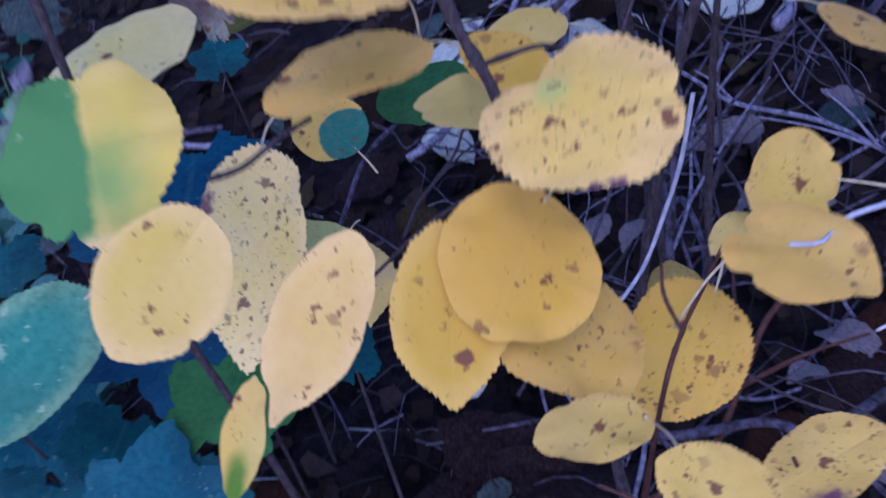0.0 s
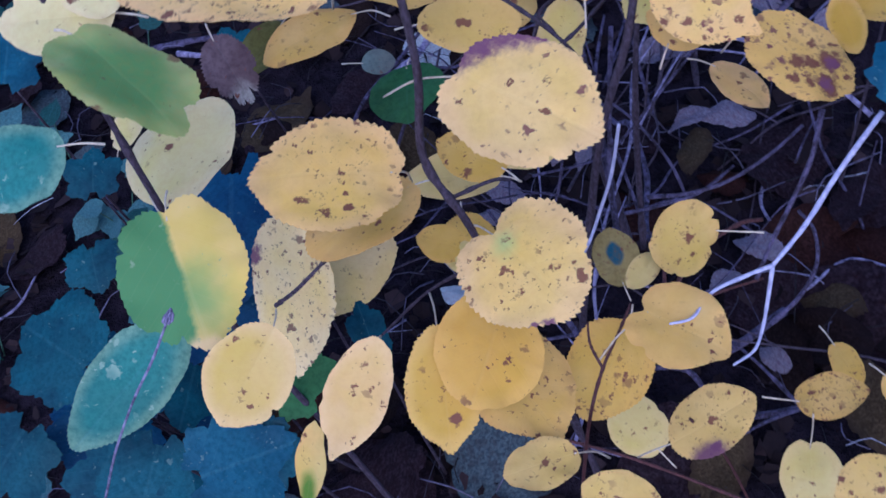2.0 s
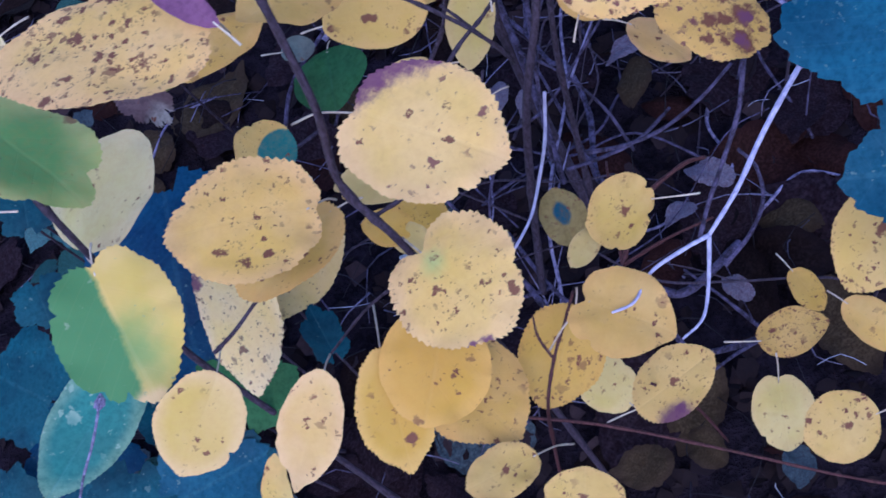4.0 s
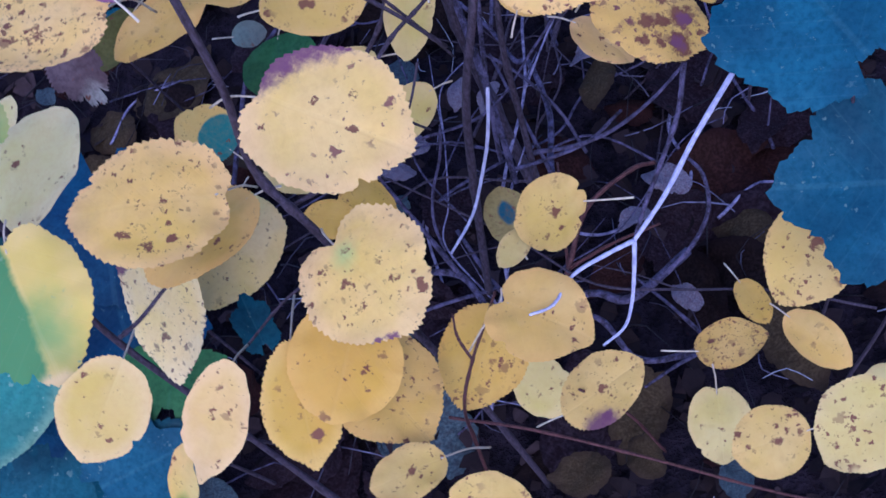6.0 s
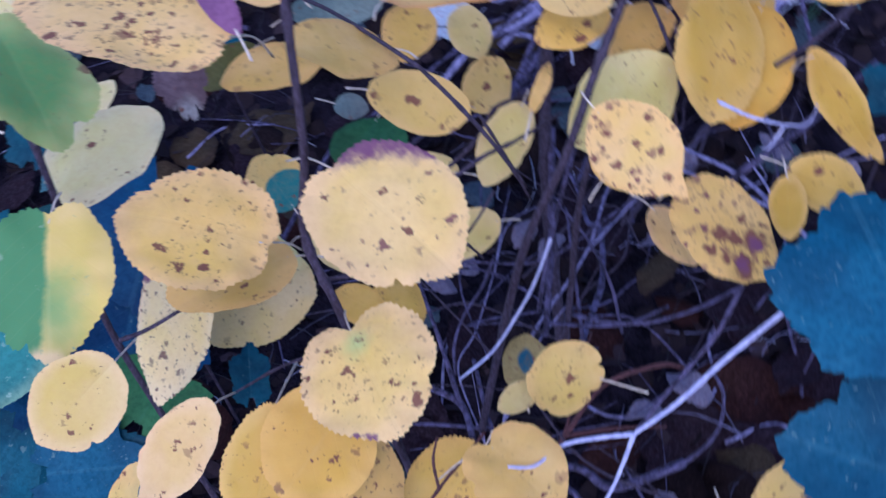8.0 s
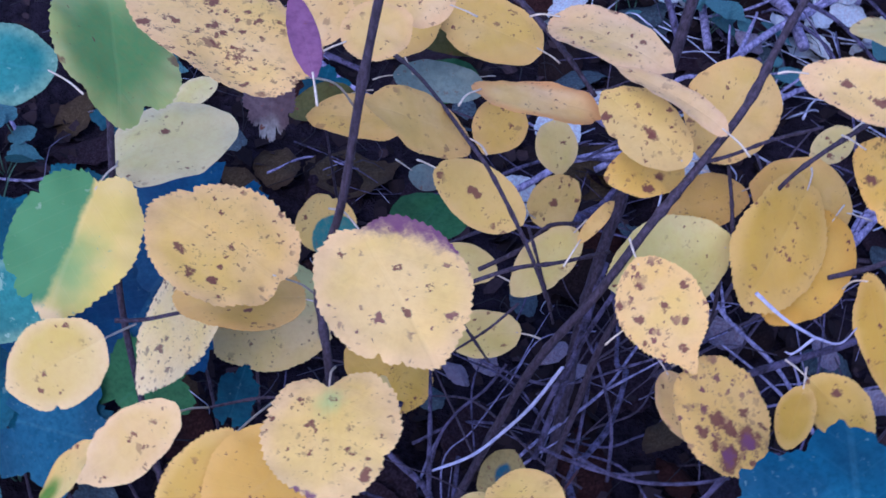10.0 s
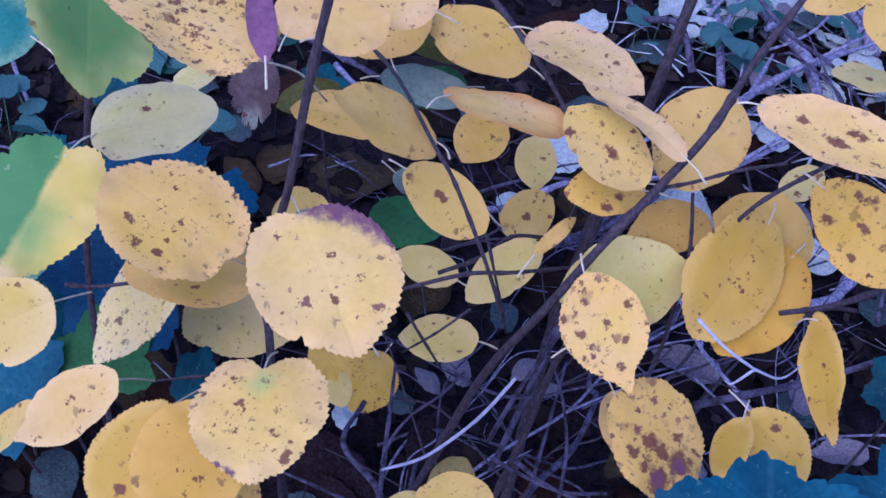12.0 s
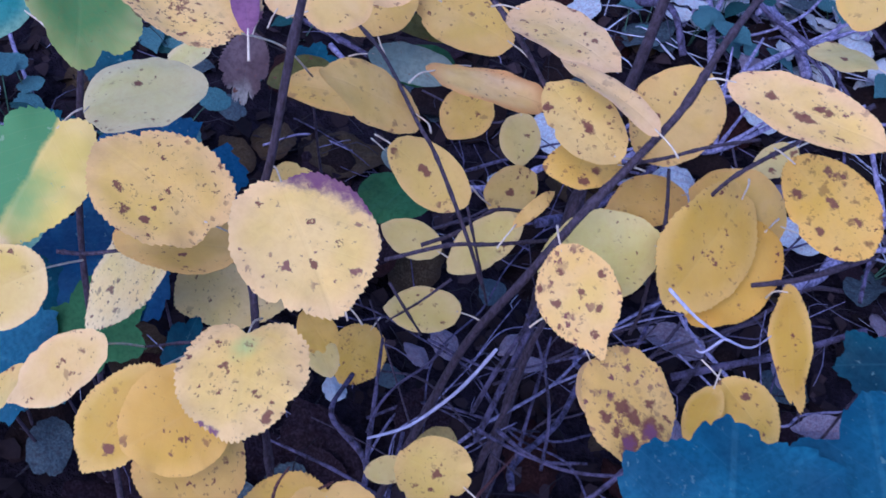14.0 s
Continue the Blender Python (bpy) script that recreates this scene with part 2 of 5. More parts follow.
look_yellow = look_of("yellow leaf", YEL, YEL2, 0.18, 170)
look_gold = look_of("golden-yellow leaf", GOLD, GOLD2, 0.22, 170)
look_bluegreen = look_of("blue-green oval leaf with a pale rim and pale flecks", (0.03, 0.25, 0.24), (0.06, 0.30, 0.28), 0.14, 120, veins=0.3, edge=(0.26, 0.42, 0.30), spot_colour=(0.30, 0.46, 0.38), spread=0.5)
look_orange = look_of("orange-yellow leaf", (0.71, 0.440, 0.085), (0.735, 0.47, 0.12), 0.12, 170, edge=(0.77, 0.49, 0.13))
look_deepspot = look_of("dull golden leaf with dark spots", DEEP, DEEP2, 0.45, 160)
look_spotted = look_of("yellow leaf with brown spots", LOW_SHADE, LOW_SHADE2, 0.42, 165, ((0.5, 0.45, 0.06),))
look_spotpurple = look_of("yellow spotted leaf with a purple patch", LOW_SHADE, LOW_SHADE2, 0.38, 190, ((0.5, 0.5, 0.05),), ((0.06, 0.3, 0.20), (0.14, 0.42, 0.07)))
look_manyspots = look_of("small golden leaf crowded with spots", (0.68, 0.44, 0.10), (0.74, 0.50, 0.16), 0.75, 210, spread=0.85)
look_blotch = look_of("yellow leaf with many dark brown blots", (0.80, 0.56, 0.17), (0.80, 0.56, 0.24), 0.85, 115, ((0.68, 0.68, 0.05), (0.22, 0.50, 0.045), (0.5, 0.90, 0.035), (0.55, 0.5, 0.045), (0.86, 0.42, 0.04), (0.38, 0.22, 0.035), (0.15, 0.72, 0.03), (0.1, 0.3, 0.03)), spot_colour=(0.21, 0.075, 0.07))
look_tipblotch = look_of("golden leaf with large purplish-brown blots towards its tip", (0.74, 0.50, 0.125), (0.77, 0.53, 0.18), 0.95, 115, ((0.64, 0.74, 0.12), (0.38, 0.83, 0.11), (0.42, 0.50, 0.075), (0.50, 0.61, 0.06), (0.86, 0.70, 0.03), (0.20, 0.55, 0.05), (0.60, 0.92, 0.03), (0.72, 0.55, 0.05), (0.28, 0.68, 0.05)), ((0.63, 0.77, 0.07), (0.37, 0.81, 0.06)), spot_colour=(0.21, 0.075, 0.08), spread=0.4)
look_raised = look_of("long yellow leaf with two dark brown blots", (0.82, 0.57, 0.19), (0.84, 0.60, 0.26), 0.30, 190, ((0.62, 0.62, 0.055), (0.40, 0.52, 0.06), (0.52, 0.28, 0.045), (0.3, 0.75, 0.03)), spot_colour=(0.22, 0.08, 0.08), edge=(0.84, 0.55, 0.28))
look_orangeedge = look_of("narrow yellow leaf with an orange edge", YEL, YEL2, 0.16, 190, edge=(0.62, 0.27, 0.07))
look_peach = look_of("large peach-yellow leaf", (0.76, 0.53, 0.23), (0.80, 0.58, 0.30), 0.26, 170)
look_scorched = look_of("golden leaf with scorched dark blots", (0.74, 0.46, 0.08), (0.76, 0.49, 0.13), 0.75, 150, ((0.75, 0.30, 0.05), (0.80, 0.40, 0.03), (0.3, 0.25, 0.045), (0.55, 0.5, 0.04), (0.2, 0.6, 0.035), (0.62, 0.72, 0.04)), spot_colour=(0.15, 0.05, 0.035), spread=0.5)
look_darkgreen = look_of("dark green leaf", (0.03, 0.14, 0.05), (0.05, 0.19, 0.07), 0.0)
# amber for shaded leaves, their shade put into the colour
look_amber_shaded = look_of("deep amber leaf, shade in its colour", (0.66, 0.38, 0.045), (0.72, 0.45, 0.08), 0.14, 170)
look_limegold = look_of("yellow-green leaf", (0.70, 0.62, 0.22), (0.75, 0.66, 0.30), 0.12, 180)
look_purple = look_of("purple curled-over leaf edge", (0.24, 0.10, 0.20), (0.30, 0.13, 0.24), 0.1, 200, edge=(0.27, 0.11, 0.22))
look_olive = look_of("olive-green leaf", (0.13, 0.13, 0.03), (0.18, 0.17, 0.05), 0.1)
look_greenpatch = look_of("yellow leaf with a blue-green patch", GOLD2, PALE, 0.2, 160, (), (), ((0.02, 0.20, 0.20), 0.42, 0.22, 0.40, 0.02))
look_dimpatch = look_of("dull olive leaf with a dark blue-green patch", (0.34, 0.26, 0.09), (0.40, 0.32, 0.13), 0.3, 160, (), (), ((0.012, 0.10, 0.16), 0.5, 0.58, 0.20, 0.04))
look_greenbase = look_of("narrow yellow leaf with a green base", GOLD2, PALE, 0.1, 160, (), (), ((0.12, 0.25, 0.03), 0.5, 0.1, 0.32, 0.12))
look_dry = look_of("dry brown hanging leaf with a bleached tip", (0.10, 0.06, 0.075), (0.20, 0.14, 0.16), 0.2, 160, (), (), ((0.46, 0.44, 0.44), 0.5, 1.0, 0.28, 0.14))
look_bkgreen = look_of("thin pale-yellow leaf tinged green at its base", (0.84, 0.65, 0.28), (0.86, 0.67, 0.33), 0.14, 200, (), (), ((0.62, 0.64, 0.30), 0.35, 0.1, 0.25, 0.2))
# grey-blue leaf behind the others, its shade put into the colour
look_slate_shaded = look_of("grey-blue leaf, shade in its colour", (0.20, 0.29, 0.28), (0.28, 0.36, 0.33), 0.1, 180)
look_teal = look_of("teal leaf with pale flecks", (0.004, 0.074, 0.140), (0.011, 0.122, 0.205), 0.05, 260, veins=0.25, spot_colour=(0.10, 0.20, 0.22))
# the teal again, darkened in colour for leaves in shade
look_teal_shaded = look_of("teal leaf, shade in its colour", (0.003, 0.058, 0.098), (0.010, 0.112, 0.160), 0.04, 260, veins=0.2, spot_colour=(0.12, 0.22, 0.22))


look_blue = look_of("deep blue-green leaf", (0.003, 0.052, 0.145), (0.008, 0.092, 0.205), 0.05, 260, veins=0.2, spot_colour=(0.10, 0.20, 0.22))


GROUND = -0.05


# ---- building helpers ----
ORIGIN = {}


def thing(name, x, y, z, label, category, group=""):
    """An empty that holds the parts of one thing."""
    ob = new(name)
    ob.location = (x, y, z)
    ob.empty_display_size = 0.02
    ORIGIN[ob.name] = Vector((x, y, z))
    return tagged(ob, label, category, group)


def mesh_of(name, verts, faces, material, uvs=None, smooth=True):
    me = bpy.data.meshes.new(name)
    me.from_pydata([tuple(v) for v in verts], [], faces)
    me.materials.append(material)
    if uvs is not None:
        layer = me.uv_layers.new(name="blade")
        index = np.empty(len(me.loops), dtype=np.int32)
        me.loops.foreach_get("vertex_index", index)
        layer.data.foreach_set("uv", np.asarray(uvs, dtype=np.float32)[index].ravel())
    if smooth:
        me.polygons.foreach_set("use_smooth", [True] * len(me.polygons))
    me.update()
    return me


def placed(name, me, parent, matrix):
    """A part under a thing, at a pose in the world."""
    ob = new(name, me)
    ob.parent = parent
    ob.matrix_basis = Matrix.Translation(-ORIGIN[parent.name]) @ matrix
    return ob


def axes_pose(centre, axis, normal):
    y = Vector(axis).normalized()
    z = Vector(normal)
    z = (z - y * z.dot(y)).normalized()
    x = y.cross(z)
    m = Matrix((x, y, z)).transposed().to_4x4()
    m.translation = Vector(centre)
    return m


def tube(points, r0, r1, sides=7, wobble=0.12, rng=None, steps=5, knots=()):
    """A tapered, slightly uneven round shoot along smoothed points."""
    pts = [Vector(p) for p in points]
    ext = [pts[0] * 2 - pts[1]] + pts + [pts[-1] * 2 - pts[-2]]
    line = []
    for a, b, c, d in zip(ext, ext[1:], ext[2:], ext[3:]):
        for k in range(steps):
            t = k / steps
            line.append(0.5 * (2 * b + (c - a) * t + (2 * a - 5 * b + 4 * c - d) * t * t + (3 * b - a - 3 * c + d) * t ** 3))
    line.append(pts[-1])
    rng = rng or random
    verts, faces, n = [], [], len(line)
    side = Vector((0.31, 0.83, 0.46))
    for k, p in enumerate(line):
        way = (line[min(k + 1, n - 1)] - line[max(k - 1, 0)]).normalized()
        u = way.cross(side)
        u = u.normalized() if u.length > 1e-6 else way.orthogonal().normalized()
        side = u.cross(way)
        w = way.cross(u)
        r = r0 + (r1 - r0) * k / (n - 1)
        r *= 1 + wobble * rng.uniform(-1, 1) + (0.32 if k in knots else 0)
        for j in range(sides):
            a = 2 * math.pi * j / sides
            verts.append(p + (u * math.cos(a) + w * math.sin(a)) * r)
    for k in range(n - 1):
        for j in range(sides):
            j2 = (j + 1) % sides
            faces.append((k * sides + j, k * sides + j2, (k + 1) * sides + j2, (k + 1) * sides + j))
    faces.append(tuple(range(sides))[::-1])
    faces.append(tuple((n - 1) * sides + j for j in range(sides)))
    return verts, faces


def blade(outline, length, width, cup, bend, ripple, rng, rings=7, thick=0.00035):
    """A thin two-sided leaf blade. outline: (x, y) round the rim in units of length and width, from the base on round."""
    n = len(outline)
    rim = np.array(outline)
    seed = rng.uniform(0, 50)
    verts, uvs, faces = [], [], []

    def height(x, y):
        u, v = x / width, y / length
        h = cup * width * (abs(u) ** 1.25) * 1.5 + bend * length * (v * v - 0.1)
        s = 2.4 / length
        h += ripple * length * noise.noise(Vector((x * s + seed, y * s, seed))) * (abs(u) + abs(v))
        h += ripple * 0.35 * length * noise.noise(Vector((x * s * 2.7, y * s * 2.7 + seed, seed))) * (abs(u) + abs(v))
        return h

    for up in (1, -1):
        start = len(verts)
        verts.append((0, 0, height(0, 0) + up * thick / 2))
        uvs.append((0.5, 0.5))
        for k in range(1, rings + 1):
            f = (k / rings) ** 0.8
            for x, y in rim * f:
                X, Y = x * width, y * length
                lift = up * thick / 2 if k < rings else up * thick * 0.15
                verts.append((X, Y, height(X, Y) + lift))
                uvs.append((0.5 - x, y + 0.5))
        for j in range(n):
            tri = (start, start + 1 + j, start + 1 + (j + 1) % n)
            faces.append(tri if up > 0 else tri[::-1])
            for k in range(rings - 1):
                a, b = start + 1 + k * n, start + 1 + (k + 1) * n
                quad = (a + j, b + j, b + (j + 1) % n, a + (j + 1) % n)
                faces.append(quad if up > 0 else quad[::-1])
    last, half = 1 + (rings - 1) * n, 1 + rings * n
    own = len(verts)
    verts += verts[last:last + n] + verts[half + last:half + last + n]
    uvs += uvs[last:last + n] * 2
    for j in range(n):
        faces.append((own + j, own + n + j, own + n + (j + 1) % n, own + (j + 1) % n))
    return verts, faces, uvs


def oval_outline(rng, serr, heart, tip, teeth=34, n=270, bites=0, notch=(), egg=0.0):
    """The rim of a rounded, finely toothed leaf with its base at y = -0.5 and its tip at 0.5."""
    low = [rng.uniform(-0.014, 0.014) for _ in range(4)]
    phase = [rng.uniform(0, 6.3) for _ in range(4)]
    gaps = [(rng.uniform(0.6, 5.6), rng.uniform(0.05, 0.13), rng.uniform(0.05, 0.12)) for _ in range(bites)]
    gaps += list(notch)
    rim = []
    for j in range(n):
        a = 2 * math.pi * j / n
        d = 1 + sum(q * math.cos((i + 2) * a + p) for i, (q, p) in enumerate(zip(low, phase)))
        near = min(a, 2 * math.pi - a)
        d *= 1 - heart * 2 * math.exp(-(near / 0.20) ** 2) + heart * 0.35 * math.exp(-((near - 0.55) / 0.3) ** 2)
        d *= 1 + tip * 2 * math.exp(-((a - math.pi) / 0.22) ** 2)
        tooth = (a * teeth / (2 * math.pi) + 0.25 * math.sin(3 * a)) % 1.0
        uneven = 0.55 + 0.9 * noise.noise(Vector((math.cos(a) * 2.2, math.sin(a) * 2.2, phase[0])))
        d *= 1 + 0.030 * noise.noise(Vector((math.cos(a) * 3.6, math.sin(a) * 3.6, phase[1] + 5)))
        d *= 1 + serr * 1.65 * (tooth - 0.5) * max(0.5, uneven + 0.35) * rng.uniform(0.7, 1.3)
        for where, deep, wide in gaps:
            d *= 1 - deep * math.exp(-((a - where) / wide) ** 2)
        x, y = math.sin(a) * 0.5 * d, -math.cos(a) * 0.5 * d
        x *= (1 - 0.16 * max(0.0, y * 2) ** 2) * (1 - egg * 2 * y)
        rim.append((x, y))
    return rim[::-1]


count = [0]


def leaf(plant, look, centre, axis, normal, length, width, serr=0.015, heart=0.0, tip=0.02, to=None, cup=None, bend=None, notch=(), egg=0.0):
    count[0] += 1
    rng = random.Random(count[0] * 7 + 3)
    label, material = look
    rim = oval_outline(rng, serr, heart, tip, rng.randint(50, 64), bites=rng.choice((0, 0, 0, 1)), notch=notch, egg=egg)
    cup = rng.uniform(-0.05, 0.14) if cup is None else cup
    bend = rng.uniform(-0.22, 0.06) if bend is None else bend
    verts, faces, uvs = blade(rim, length, width, cup, bend, 0.115, rng)
    m = axes_pose(centre, axis, normal)
    ob = placed("leaf", mesh_of("leaf", verts, faces, material, uvs), plant, m)
    tagged(ob, label)
    # the stalk runs from the blade's base back to its shoot
    base = Vector((0, -length * (0.5 - heart), bend * length * 0.15 + 0.0002))
    if to is None:
        end = base + Vector((rng.uniform(-0.3, 0.3), -1, -0.5)) * rng.uniform(0.006, 0.011)
    else:
        end = m.inverted() @ Vector(to)
    mid = (base + end) / 2 + Vector((0, 0, (end - base).length * 0.05))
    tv, tf = tube([base + Vector((0, length * 0.06, 0.0002)), mid, end], 0.00030, 0.00045, 6, 0.05, rng)
    pet = new("petiole", mesh_of("petiole", tv, tf, stalk))
    pet.parent = ob
    return ob


def twig(plant, name, points, r0, r1, material):
    count[0] += 1
    rng = random.Random(count[0])
    # a few buds and knots along the shoot
    size = (len(points) - 1) * 8
    verts, faces = tube(points, r0, r1, 8, 0.05, rng, 8, {rng.randint(2, size - 2) for _ in range(len(points))})
    ob = placed(name, mesh_of(name, verts, faces, material), plant, Matrix())
    return ob


def lobed_outline(rng, n=168):
    """The rim of a broad palmate leaf: five shallow pointed lobes with coarse teeth."""
    tips = [(0.0, 0.60), (1.0, 0.58), (-1.0, 0.58), (2.0, 0.47), (-2.0, 0.47)]
    tips = [(w + rng.uniform(-0.08, 0.08), r * rng.uniform(0.92, 1.06)) for w, r in tips]
    rim, deep = [], rng.uniform(0.42, 0.74)
    for j in range(n):
        a = -math.pi + 2 * math.pi * j / n
        d = 0.36
        for where, reach in tips:
            off = abs(a - where)
            d = max(d, reach * (1 - deep * off ** 1.2))
        d *= 1 + 0.07 * (((a * 4.1) % 1.0) - 0.5) + rng.uniform(-0.012, 0.012)
        if abs(abs(a) - math.pi) < 0.28:
            d *= 0.6
        rim.append((math.sin(a) * d, math.cos(a) * d))
    return rim[::-1]


def lobed_leaf(look, centre, axis, normal, size, label, wide=1.0):
    """A maple-like leaf of a low sapling, on its own thin shoot down to the ground."""
    count[0] += 1
    rng = random.Random(count[0] * 5)
    plant = thing("maple_sapling", centre[0], centre[1], GROUND, label, "sapling", "low saplings")
    verts, faces, uvs = blade(lobed_outline(rng), size, size * wide, rng.uniform(-0.02, 0.08), rng.uniform(-0.14, -0.02), 0.05, rng, 9)
    m = axes_pose(centre, axis, normal)
    ob = placed("leaf", mesh_of("leaf", verts, faces, look[1], uvs), plant, m)
    base = m @ Vector((0, -size * 0.12, 0))
    foot = Vector((centre[0] + rng.uniform(-0.02, 0.02), centre[1] + rng.uniform(0.02, 0.05), GROUND - 0.01))
    mid = base.lerp(foot, 0.45) - (m.to_3x3() @ Vector((0, size * 0.25, 0))) * 0.5
    tv, tf = tube([base, mid, foot], 0.0006, 0.0011, 6, 0.08, rng)
    placed("stem", mesh_of("stem", tv, tf, bark), plant, Matrix())
    return plant




# ---- ground ----
def ground_height(x, y):
    return GROUND + 0.018 * noise.noise(Vector((x * 5, y * 5, 0.3))) + 0.006 * noise.noise(Vector((x * 22, y * 22, 4.0)))


def sheet():
    """One sheet, fine near the shrub and coarse towards the horizon."""
    near = [k * 0.012 for k in range(-55, 91)]
    far = [0.15, 0.4, 1, 3, 8, 25, 80, 250]
    xs = [near[0] - d for d in far[::-1]] + near + [near[-1] + d for d in far]
    verts = [(x, y, ground_height(x, y) if abs(x) < 3 and abs(y) < 3 else GROUND) for y in xs for x in xs]
    n = len(xs)
    faces = [(j * n + i, j * n + i + 1, (j + 1) * n + i + 1, (j + 1) * n + i) for j in range(n - 1) for i in range(n - 1)]
    return verts, faces


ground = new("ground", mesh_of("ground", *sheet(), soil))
tagged(ground, "dark woodland soil strewn with litter, canopy shade in its colour", "ground", kind="structure")

# ---- shrubs ----
shrub_a = thing("shrub", -0.03, 0.07, GROUND, "slender autumn shrub with large yellow and half-green leaves", "shrub", "autumn shrubs")
shrub_b = thing("shrub", 0.08, 0.25, GROUND, "branching autumn shrub with golden spotted leaves", "shrub", "autumn shrubs")
shrub_c = thing("shrub", 0.03, -0.01, GROUND, "low red-twigged shoot with small golden leaves", "shrub", "autumn shrubs")

leaf(shrub_a, look_a, (-0.0051, 0.0072, 0.3185), (0.6054, -0.7228, -0.3334), (0.1673, -0.2939, 0.9411), 0.0486, 0.0457, serr=0.026, heart=0.05, to=(-0.0375, 0.0727, 0.2823), egg=0.05, cup=0.04, bend=-0.05, notch=((2.35, 0.11, 0.06), (2.65, 0.06, 0.05)))
leaf(shrub_a, look_b, (-0.0658, 0.0398, 0.2928), (-0.9169, 0.2914, 0.2728), (0.2395, -0.1452, 0.9600), 0.0509, 0.0476, serr=0.026, heart=0.05, to=(-0.0406, 0.0660, 0.2441), cup=0.04, bend=-0.05)
leaf(shrub_a, look_h, (-0.0208, -0.0027, 0.2590), (0.2633, -0.9624, -0.0660), (-0.2103, -0.1241, 0.9697), 0.0480, 0.0447, serr=0.030, heart=0.12, to=(-0.0283, 0.0396, 0.2382), egg=0.06, cup=0.04, bend=-0.05)
leaf(shrub_a, look_c, (-0.1217, 0.0222, 0.2387), (-0.8045, -0.3727, -0.4625), (-0.0041, -0.7751, 0.6318), 0.0400, 0.0310, serr=0.012, to=(-0.1068, 0.0560, 0.2239), egg=-0.05, cup=0.04, bend=-0.05)
leaf(shrub_a, look_plain, (-0.0906, 0.0033, 0.2268), (-0.7107, -0.2938, -0.6393), (-0.3414, -0.6505, 0.6785), 0.0448, 0.0236, serr=0.01, tip=0.12, to=(-0.0762, 0.0402, 0.2013), egg=-0.13, cup=0.04, bend=-0.05)
leaf(shrub_a, look_speck, (-0.1020, 0.0902, 0.1887), (-0.4172, -0.6178, -0.6666), (-0.5468, -0.4152, 0.7271), 0.0668, 0.0443, serr=0.026, tip=0.06, egg=0.04, cup=0.04, bend=-0.05)
leaf(shrub_a, look_gold, (-0.0623, 0.0456, 0.2606), (-0.9612, -0.2633, 0.0822), (0.0557, 0.1068, 0.9927), 0.0439, 0.0364, serr=0.02, egg=-0.06, cup=0.04, bend=-0.05)
leaf(shrub_a, look_bkgreen, (-0.0864, 0.1685, 0.1028), (-0.6741, -0.7164, -0.1800), (0.1179, -0.3448, 0.9312), 0.0647, 0.0573, serr=0.015, egg=0.17, cup=0.04, bend=-0.05)
leaf(shrub_a, look_halfgreen, (-0.1287, 0.0653, 0.2543), (-0.0595, -0.9452, -0.3209), (0.0510, -0.3240, 0.9447), 0.0589, 0.0478, serr=0.026, heart=0.08, cup=0.04, bend=-0.05, notch=((1.0, 0.10, 0.05), (2.3, 0.09, 0.06), (2.72, 0.13, 0.07)))
leaf(shrub_a, look_green, (-0.1127, 0.0863, 0.3270), (0.3627, -0.8903, -0.2753), (0.6253, 0.0134, 0.7803), 0.0569, 0.0480, serr=0.02, heart=0.06, notch=((3.69, 0.2, 0.16), (2.5, 0.1, 0.13)), egg=-0.11, cup=0.04, bend=-0.05)
leaf(shrub_a, look_palegreen, (-0.1587, 0.2900, 0.1399), (0.70, 0.62, 0.30), (-0.10, -0.35, 0.93), 0.0300, 0.0180, serr=0.026)
leaf(shrub_a, look_palegreen, (-0.1173, 0.1431, 0.2367), (0.8271, 0.5510, 0.1108), (-0.1383, 0.0084, 0.9904), 0.0543, 0.0523, serr=0.005, to=(-0.1259, 0.0916, 0.2473), egg=0.13, cup=0.04, bend=-0.05)
leaf(shrub_a, look_t, (-0.0668, 0.0584, 0.3645), (-0.8440, 0.5235, 0.1164), (0.1791, 0.0707, 0.9813), 0.0682, 0.0463, serr=0.02, heart=0.03, to=(-0.0388, 0.1261, 0.2836), egg=-0.05, cup=0.04, bend=-0.05)
leaf(shrub_a, look_purple, (-0.0414, 0.0542, 0.3675), (-0.3941, 0.8601, 0.3237), (0.0000, -0.3522, 0.9359), 0.0284, 0.0088, serr=0.01, tip=0.05, cup=0.05, bend=-0.05)
leaf(shrub_a, look_yellow, (-0.0340, 0.1401, 0.3098), (0.8326, 0.5182, 0.1956), (0.0503, -0.4224, 0.9050), 0.0273, 0.0244, serr=0.02)
leaf(shrub_a, look_bluegreen, (-0.1838, 0.0955, 0.1741), (-0.9065, -0.2074, -0.3679), (-0.0236, -0.8449, 0.5345), 0.0712, 0.0351, serr=0.02, egg=0.06, cup=0.04, bend=-0.05)
leaf(shrub_a, look_bluegreen, (-0.1683, 0.1126, 0.2914), (-0.9987, -0.0295, 0.0417), (0.0503, -0.4224, 0.9050), 0.0407, 0.0330, serr=0.01, to=(-0.1333, 0.1019, 0.2919))
leaf(shrub_a, look_orange, (-0.0427, -0.0047, 0.2285), (-0.6626, -0.7308, -0.1639), (0.3223, -0.4758, 0.8184), 0.0430, 0.0386, serr=0.01, heart=0.02, egg=-0.08, cup=0.04, bend=-0.05)
leaf(shrub_a, look_deep_shaded, (-0.0624, -0.0094, 0.2269), (-0.3280, -0.7637, -0.5560), (0.1517, -0.6235, 0.7670), 0.0416, 0.0272, serr=0.026, tip=0.05, to=(-0.0524, 0.0488, 0.2010), egg=-0.14, cup=0.04, bend=-0.05)
